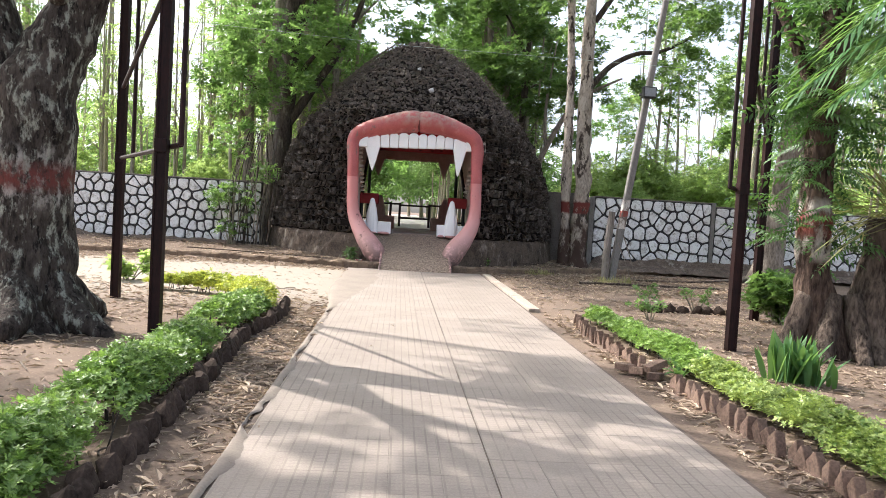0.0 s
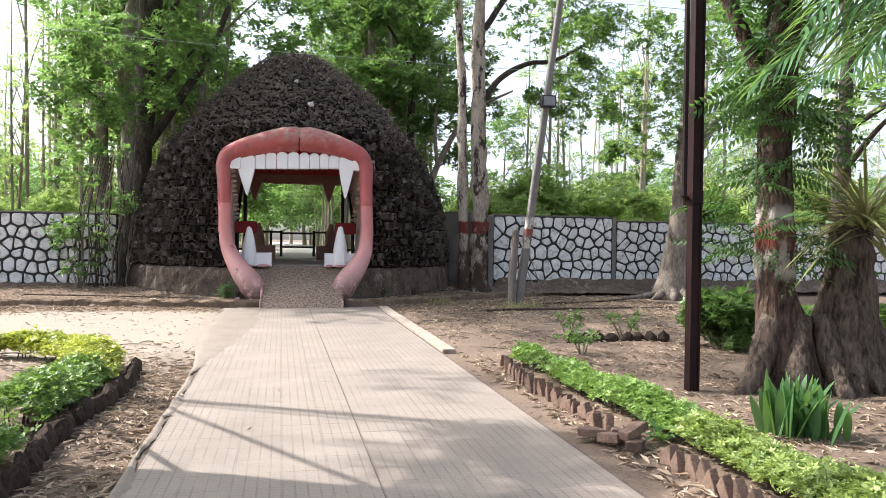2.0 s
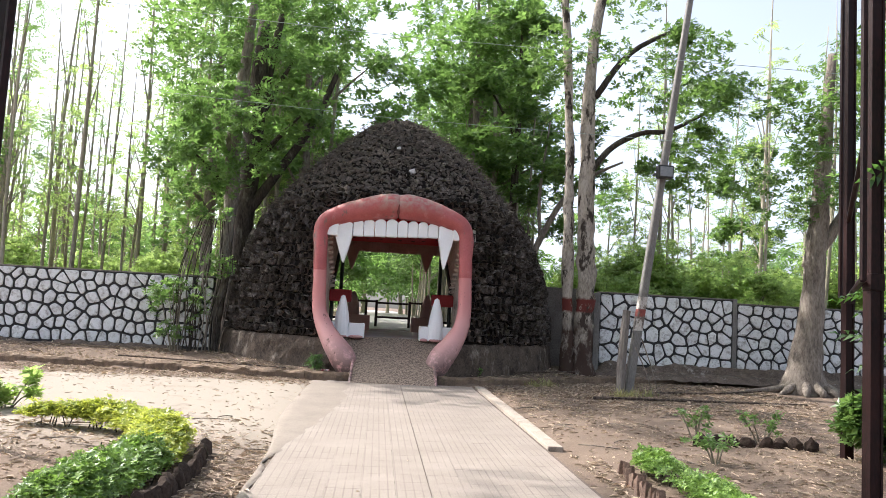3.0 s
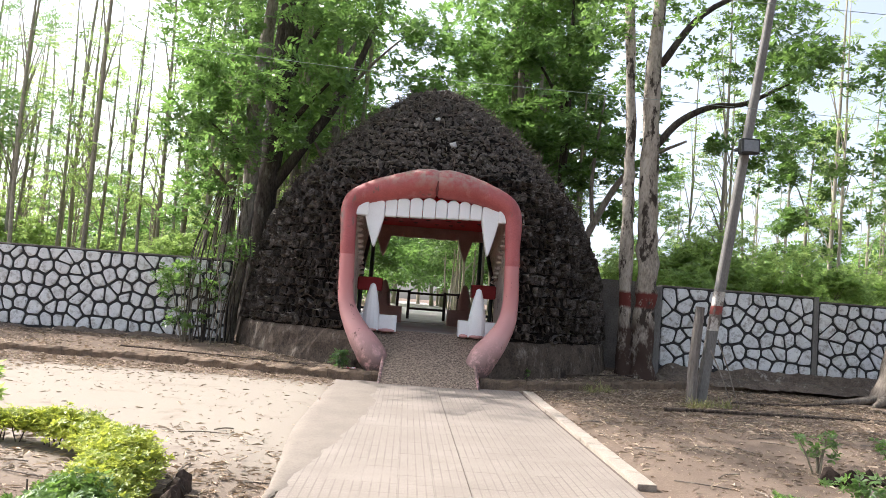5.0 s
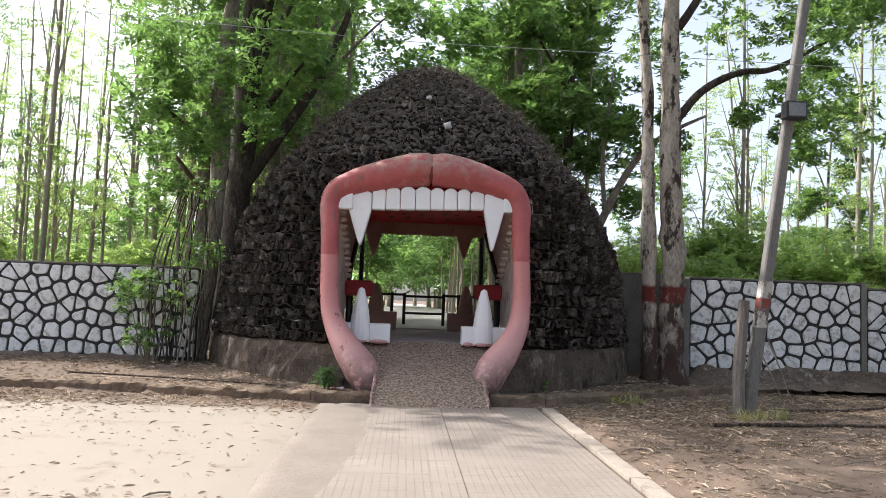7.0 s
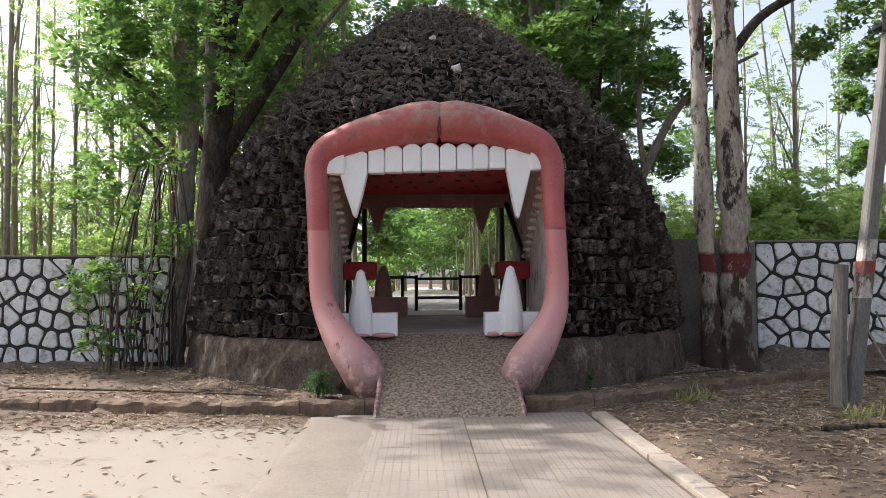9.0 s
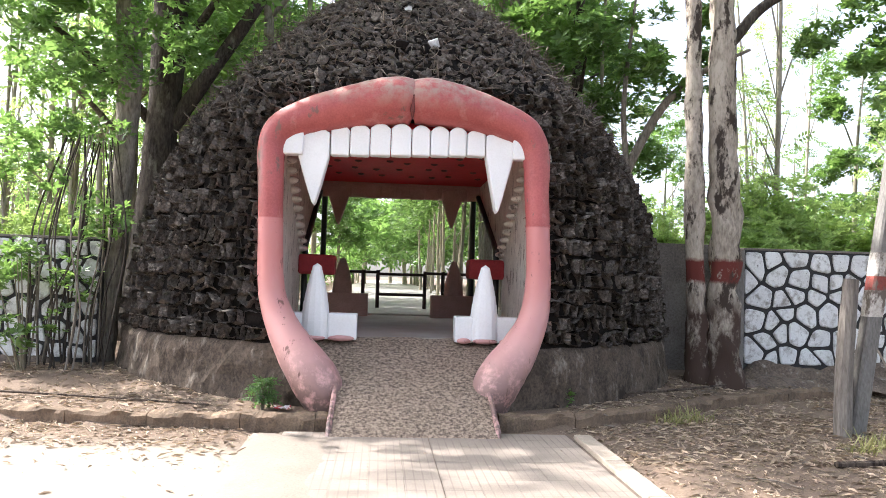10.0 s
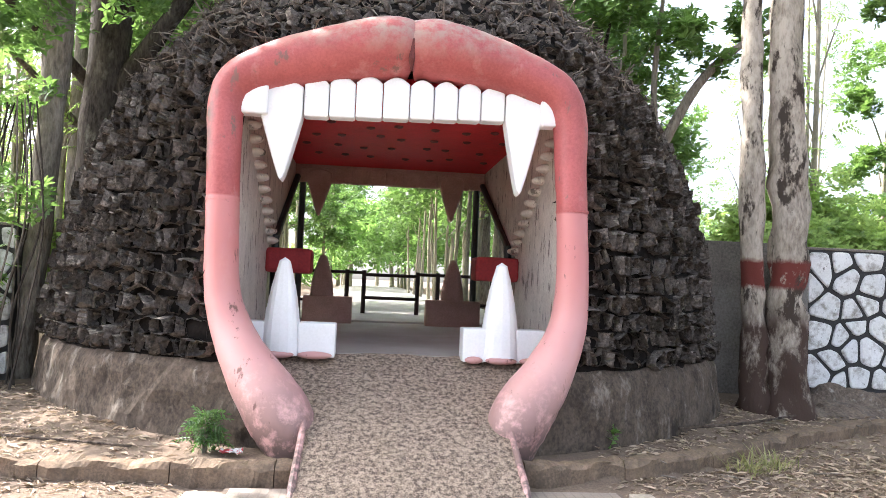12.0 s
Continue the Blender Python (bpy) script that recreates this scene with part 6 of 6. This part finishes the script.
for k in range(150):
    bm = blade(bmesh.new(), (g4.gauss(0, 0.04), g4.gauss(0, 0.04), g4.uniform(-0.05, 0.25)), g4.uniform(0, 6.28), g4.uniform(0.8, 1.3), g4.uniform(-0.5, 1.1), 0.036, g4.uniform(0.1, 0.45), 4)
    part("leaf", bm, YUCCA, t)

# feather palm whose fronds hang into view
t = thing("palm", (6.75, 7.6, 0), "feather palm with long drooping green fronds", "palm")
bm = bmesh.new()
limb(bm, [(0, 0, -0.1), (0.02, 0, 1.0), (0.05, 0, 2.6), (0.05, 0, 4.1)], [0.16, 0.12, 0.11, 0.10], 12, 0.08, 31)
part("trunk", bm, ROOT, t, smooth=True)


def frond(heading, rise, length, droop, pairs=34, leaf=0.85):
    """One palm frond: an arching rib with long hanging leaflets."""
    rib, v, f = [], [], []
    c, s = math.cos(heading), math.sin(heading)
    for k in range(pairs + 1):
        q = k / pairs
        out = length * (math.cos(rise) * q)
        rib.append(Vector((c * out, s * out, length * (math.sin(rise) * q - droop * q * q))))
    bm = bmesh.new()
    tube(bm, rib, [0.02 * (1 - 0.8 * k / pairs) + 0.003 for k in range(pairs + 1)], 5)
    for k in range(4, pairs):
        q = k / pairs
        for side in (-1, 1):
            ln = leaf * math.sin(math.pi * (0.15 + 0.8 * q)) ** 0.8
            way = Vector((c * 0.75 - s * side * 0.8, s * 0.75 + c * side * 0.8, -0.25 - 0.5 * g4.random())).normalized()
            flat = way.cross(Vector((0, 0, 1))).normalized() * 0.019
            p = rib[k]
            a, b, d = p, p + way * ln * 0.5, p + way * ln + Vector((0, 0, -0.22 * ln))
            vs = [bm.verts.new(a), bm.verts.new(b + flat), bm.verts.new(d), bm.verts.new(b - flat)]
            bm.faces.new(vs)
    return bm


for k, (h, r, ln, dr) in enumerate(((150, 0.45, 2.9, 0.75), (185, 0.55, 3.0, 0.8), (120, 0.6, 2.8, 0.7), (168, 0.15, 2.6, 0.6), (210, 0.3, 2.8, 0.7), (195, 0.0, 2.6, 0.5), (230, 0.3, 2.7, 0.7), (135, 0.1, 2.6, 0.5), (175, -0.2, 2.3, 0.35), (250, 0.6, 2.5, 0.8), (300, 0.6, 2.5, 0.8), (350, 0.7, 2.5, 0.8), (40, 0.6, 2.5, 0.8), (85, 0.5, 2.5, 0.7), (140, 0.95, 2.6, 0.6))):
    ob = part("frond", frond(radians(h), r, ln, dr), PALM, t)
    ob.location = (0.05, 0, 4.1)

# ---- ground litter ----
def litter(seed, n, region, label, name):
    gen = np.random.default_rng(seed)
    x0, x1, y0, y1 = region
    x, y = gen.uniform(x0, x1, n), gen.uniform(y0, y1, n)
    dens = np.array([noise.noise(Vector((a * 0.6, b * 0.6, seed))) for a, b in zip(x, y)])
    keep = (dens + gen.uniform(-0.5, 0.5, n)) > -0.15
    on_path = (x > -0.95) & (x < 2.34) & (y < 18.35)
    keep &= ~on_path | (gen.uniform(0, 1, n) < 0.02)
    keep &= ~((x > -1.3) & (x < 2.2) & (y > 18.3) & (y < 25.3))
    x, y = x[keep], y[keep]
    z = np.array([max(ground_z(a, b), 0.0 if -0.95 < a < 2.34 and b < 18.35 else -9) for a, b in zip(x, y)]) + 0.008
    m = len(x)
    v, f = scatter(LEAF_V * (1, 0.55, 1), LEAF_F, np.stack([x, y, z], 1), rotations(gen, m, 0.3), 0.028 + 0.13 * gen.uniform(0, 1, m) ** 2.2)
    tagged(new(name, from_arrays(name, v, f, DRY)), label, "leaf litter", kind="stuff")


litter(1, 22000, (2.3, 9.5, 9.5, 21.5), "dry brown leaves scattered on bare earth", "leaf_litter")
litter(2, 22000, (-7.5, -0.9, 1.5, 13.0), "dry brown leaves scattered on bare earth", "leaf_litter")
litter(3, 17000, (2.2, 8.0, 1.5, 9.5), "dry brown leaves scattered on bare earth", "leaf_litter")
litter(4, 13000, (-9.5, 2.2, 18.2, 21.4), "dry leaves gathered along the kerb and wall", "leaf_litter")
litter(5, 5500, (-1.45, -0.85, 1.5, 11.0), "dry leaves along the path edge", "leaf_litter")
litter(6, 6500, (2.12, 2.6, 1.5, 11.0), "dry leaves along the path edge", "leaf_litter")
litter(8, 9000, (2.2, 9.5, 18.4, 21.7), "dry leaves and sticks below the wall", "leaf_litter")
litter(12, 7500, (2.35, 9.5, 15.0, 19.4), "dry leaves and broken stalks on bare earth", "leaf_litter")
litter(13, 2600, (-9.0, -0.5, 16.8, 19.4), "dry leaves drifted before the kerb", "leaf_litter")
litter(9, 2600, (-9.0, -0.3, 17.5, 18.5), "dry leaves drifted before the kerb", "leaf_litter")
litter(10, 2500, (2.2, 5.0, 17.0, 19.2), "dry leaves drifted before the kerb", "leaf_litter")
litter(11, 1500, (-8.0, -0.9, 12.0, 18.0), "dry leaves scattered on the forecourt", "leaf_litter")
litter(7, 500, (-0.9, 2.1, 1.5, 18.2), "few dry leaves on the path", "leaf_litter")


def twig(points, r, label, material=BARK):
    bm = bmesh.new()
    limb(bm, points, [r * (1 - 0.5 * k / (len(points) - 1)) for k in range(len(points))], 6, 0.2, len(points))
    solid("twig", bm, material, label, "twig", "twigs on the ground")


g5 = random.Random(31)
for k in range(150):
    x, y = (g5.uniform(2.5, 9), g5.uniform(10, 21)) if k % 3 else (g5.uniform(-6, -1), g5.uniform(3, 13))
    a, ln = g5.uniform(0, 6.28), g5.uniform(0.12, 0.5)
    z = ground_z(x, y) + 0.012
    dx, dy = math.cos(a) * ln / 2, math.sin(a) * ln / 2
    twig([(x - dx, y - dy, z), (x + g5.gauss(0, 0.03), y + g5.gauss(0, 0.03), z + 0.012), (x + dx, y + dy, z)], g5.uniform(0.004, 0.010), "thin dry twig lying on the earth")
for pts, r in (([(4.3, 17.0, 0.03), (5.6, 17.15, 0.035), (7.2, 17.3, 0.03), (9.0, 17.6, 0.02)], 0.03), ([(2.0, 19.25, 0.20), (3.0, 19.75, 0.22), (4.0, 20.0, 0.25), (5.0, 20.6, 0.25)], 0.022), ([(6.2, 18.7, 0.02), (7.6, 19.0, 0.03), (9.2, 19.8, 0.06)], 0.035), ([(-5.5, 19.6, 0.2), (-3.6, 19.3, 0.18), (-1.8, 18.9, 0.16)], 0.018)):
    twig(pts, r, "long dry branch lying on the earth", ROOT)
for (x0, z0), (x1, z1) in (((5.62, 1.2), (5.95, 0.05)), ((5.5, 1.0), (5.83, 0.05))):
    twig([(x0, 18.12, z0), ((x0 + x1) / 2 + 0.02, 18.0, (z0 + z1) / 2), (x1, 17.9, z1)], 0.014, "dry cane leaning on the lamp pole")

# wrappers
for nm, place, m, s, lab in (("wrapper", (-0.98, 18.78, 0.165), LITTER, 0.09, "crumpled red and white plastic wrapper"), ("wrapper", (3.05, 19.75, 0.25), GREENBIT, 0.07, "crumpled green plastic scrap")):
    bm = bmesh.new()
    bmesh.ops.create_grid(bm, x_segments=6, y_segments=5, size=1)
    for v in bm.verts:
        v.co = Vector((v.co.x * s, v.co.y * s * 0.6, 0.35 * s * noise.noise(v.co * 2.3 + Vector((place[0], 0, 0)))))
    bmesh.ops.solidify(bm, geom=bm.faces[:], thickness=0.004)
    ob = solid(nm, bm, m, lab, "wrapper")
    ob.location = place

# ---- sand drifted over the path's edge ----
def sand_drift(y0, y1, inner, label):
    """A thin ragged sheet of sand from the bare ground onto the tiles."""
    v, f, n, m = [], [], int((y1 - y0) / 0.06), 8
    for i in range(n + 1):
        y = y0 + (y1 - y0) * i / n
        end = inner(y) + 0.10 * noise.noise(Vector((y * 1.3, 0, 1))) + 0.05 * noise.noise(Vector((y * 5.1, 0, 2))) + 0.02 * noise.noise(Vector((y * 15, 0, 3)))
        ramp = step(y0, y0 + 0.8, y) * step(y1, y1 - 0.3, y)
        end = -0.96 + (end + 0.96) * ramp
        out = -0.97 - 0.25 * step(10.0, 14.0, y)
        for k in range(m + 1):
            q = k / m
            z = 0.002 + 0.010 * math.sin(math.pi * min(q * 1.1, 1)) * ramp + 0.003 * noise.noise(Vector((q * 9, y * 6, 5)))
            v.append((out + (end - out) * q, y, max(z, 0.0015) - (0.03 if k == 0 else 0.004 if k == m else 0.0)))
    for i in range(n):
        for k in range(m):
            o = i * (m + 1) + k
            f.append((o, o + 1, o + m + 2, o + m + 1))
    tagged(new("sand_drift", from_arrays("sand_drift", v, f, SAND, True)), label, "sand", kind="stuff")


sand_drift(2.0, 18.2, lambda y: -0.90 + 0.52 * step(10.0, 15.5, y), "pale sand drifted over the edge of the tiles")

# ---- path tiles ----
def build_path():
    path = thing("path", (0, 0, 0), "tan chequered cement tile path", "path", kind="structure")
    part("path_bed", boxed(-0.935, -8, -0.2, 2.13, 18.34, -0.012), JOINT, path)
    s = 0.297
    bm = boxed(0.0006, 0.0006, -0.04, s - 0.0006, s - 0.0006, 0.0, bevel=0.001)
    me = mesh_of("tile", bm, TILE)
    vs, fs = np.array([v.co[:] for v in me.vertices]), [p.vertices[:] for p in me.polygons]
    verts, faces, base = [], [], 0
    g = random.Random(5)
    x_start, count = 0.60 - 5 * s, 10
    rows = int((18.3 + 8) / s)
    for j in range(rows):
        y = 18.30 - (j + 1) * s
        for i in range(count):
            x = x_start + i * s - (0.007 if i < 5 else 0.0)
            z = g.uniform(-0.0004, 0.0004)
            if 3.2 < y < 12.2:
                ob = new("tile", me)
                ob.parent = path
                ob.location = (x, y, z)
            else:
                verts.append(vs + (x, y, z))
                faces += [tuple(k + base for k in f) for f in fs]
                base += len(vs)
    mesh = bpy.data.meshes.new("tiles")
    mesh.from_pydata(np.concatenate(verts).tolist(), [], faces)
    mesh.materials.append(TILE)
    ob = new("tile_field", mesh)
    ob.parent = path
    tagged(ob, kind="stuff")


build_path()
place_dome_stones()
for wall, w, z0, z1, seed, cell in LATER:
    gen = np.random.default_rng(seed)
    for poly in voronoi(gen, w, z1 - z0, cell):
        ob = part("stone", cell_stone(poly, 0.026, 0.03), WHITE, wall)
        ob.location = (0, 0.004, z0)
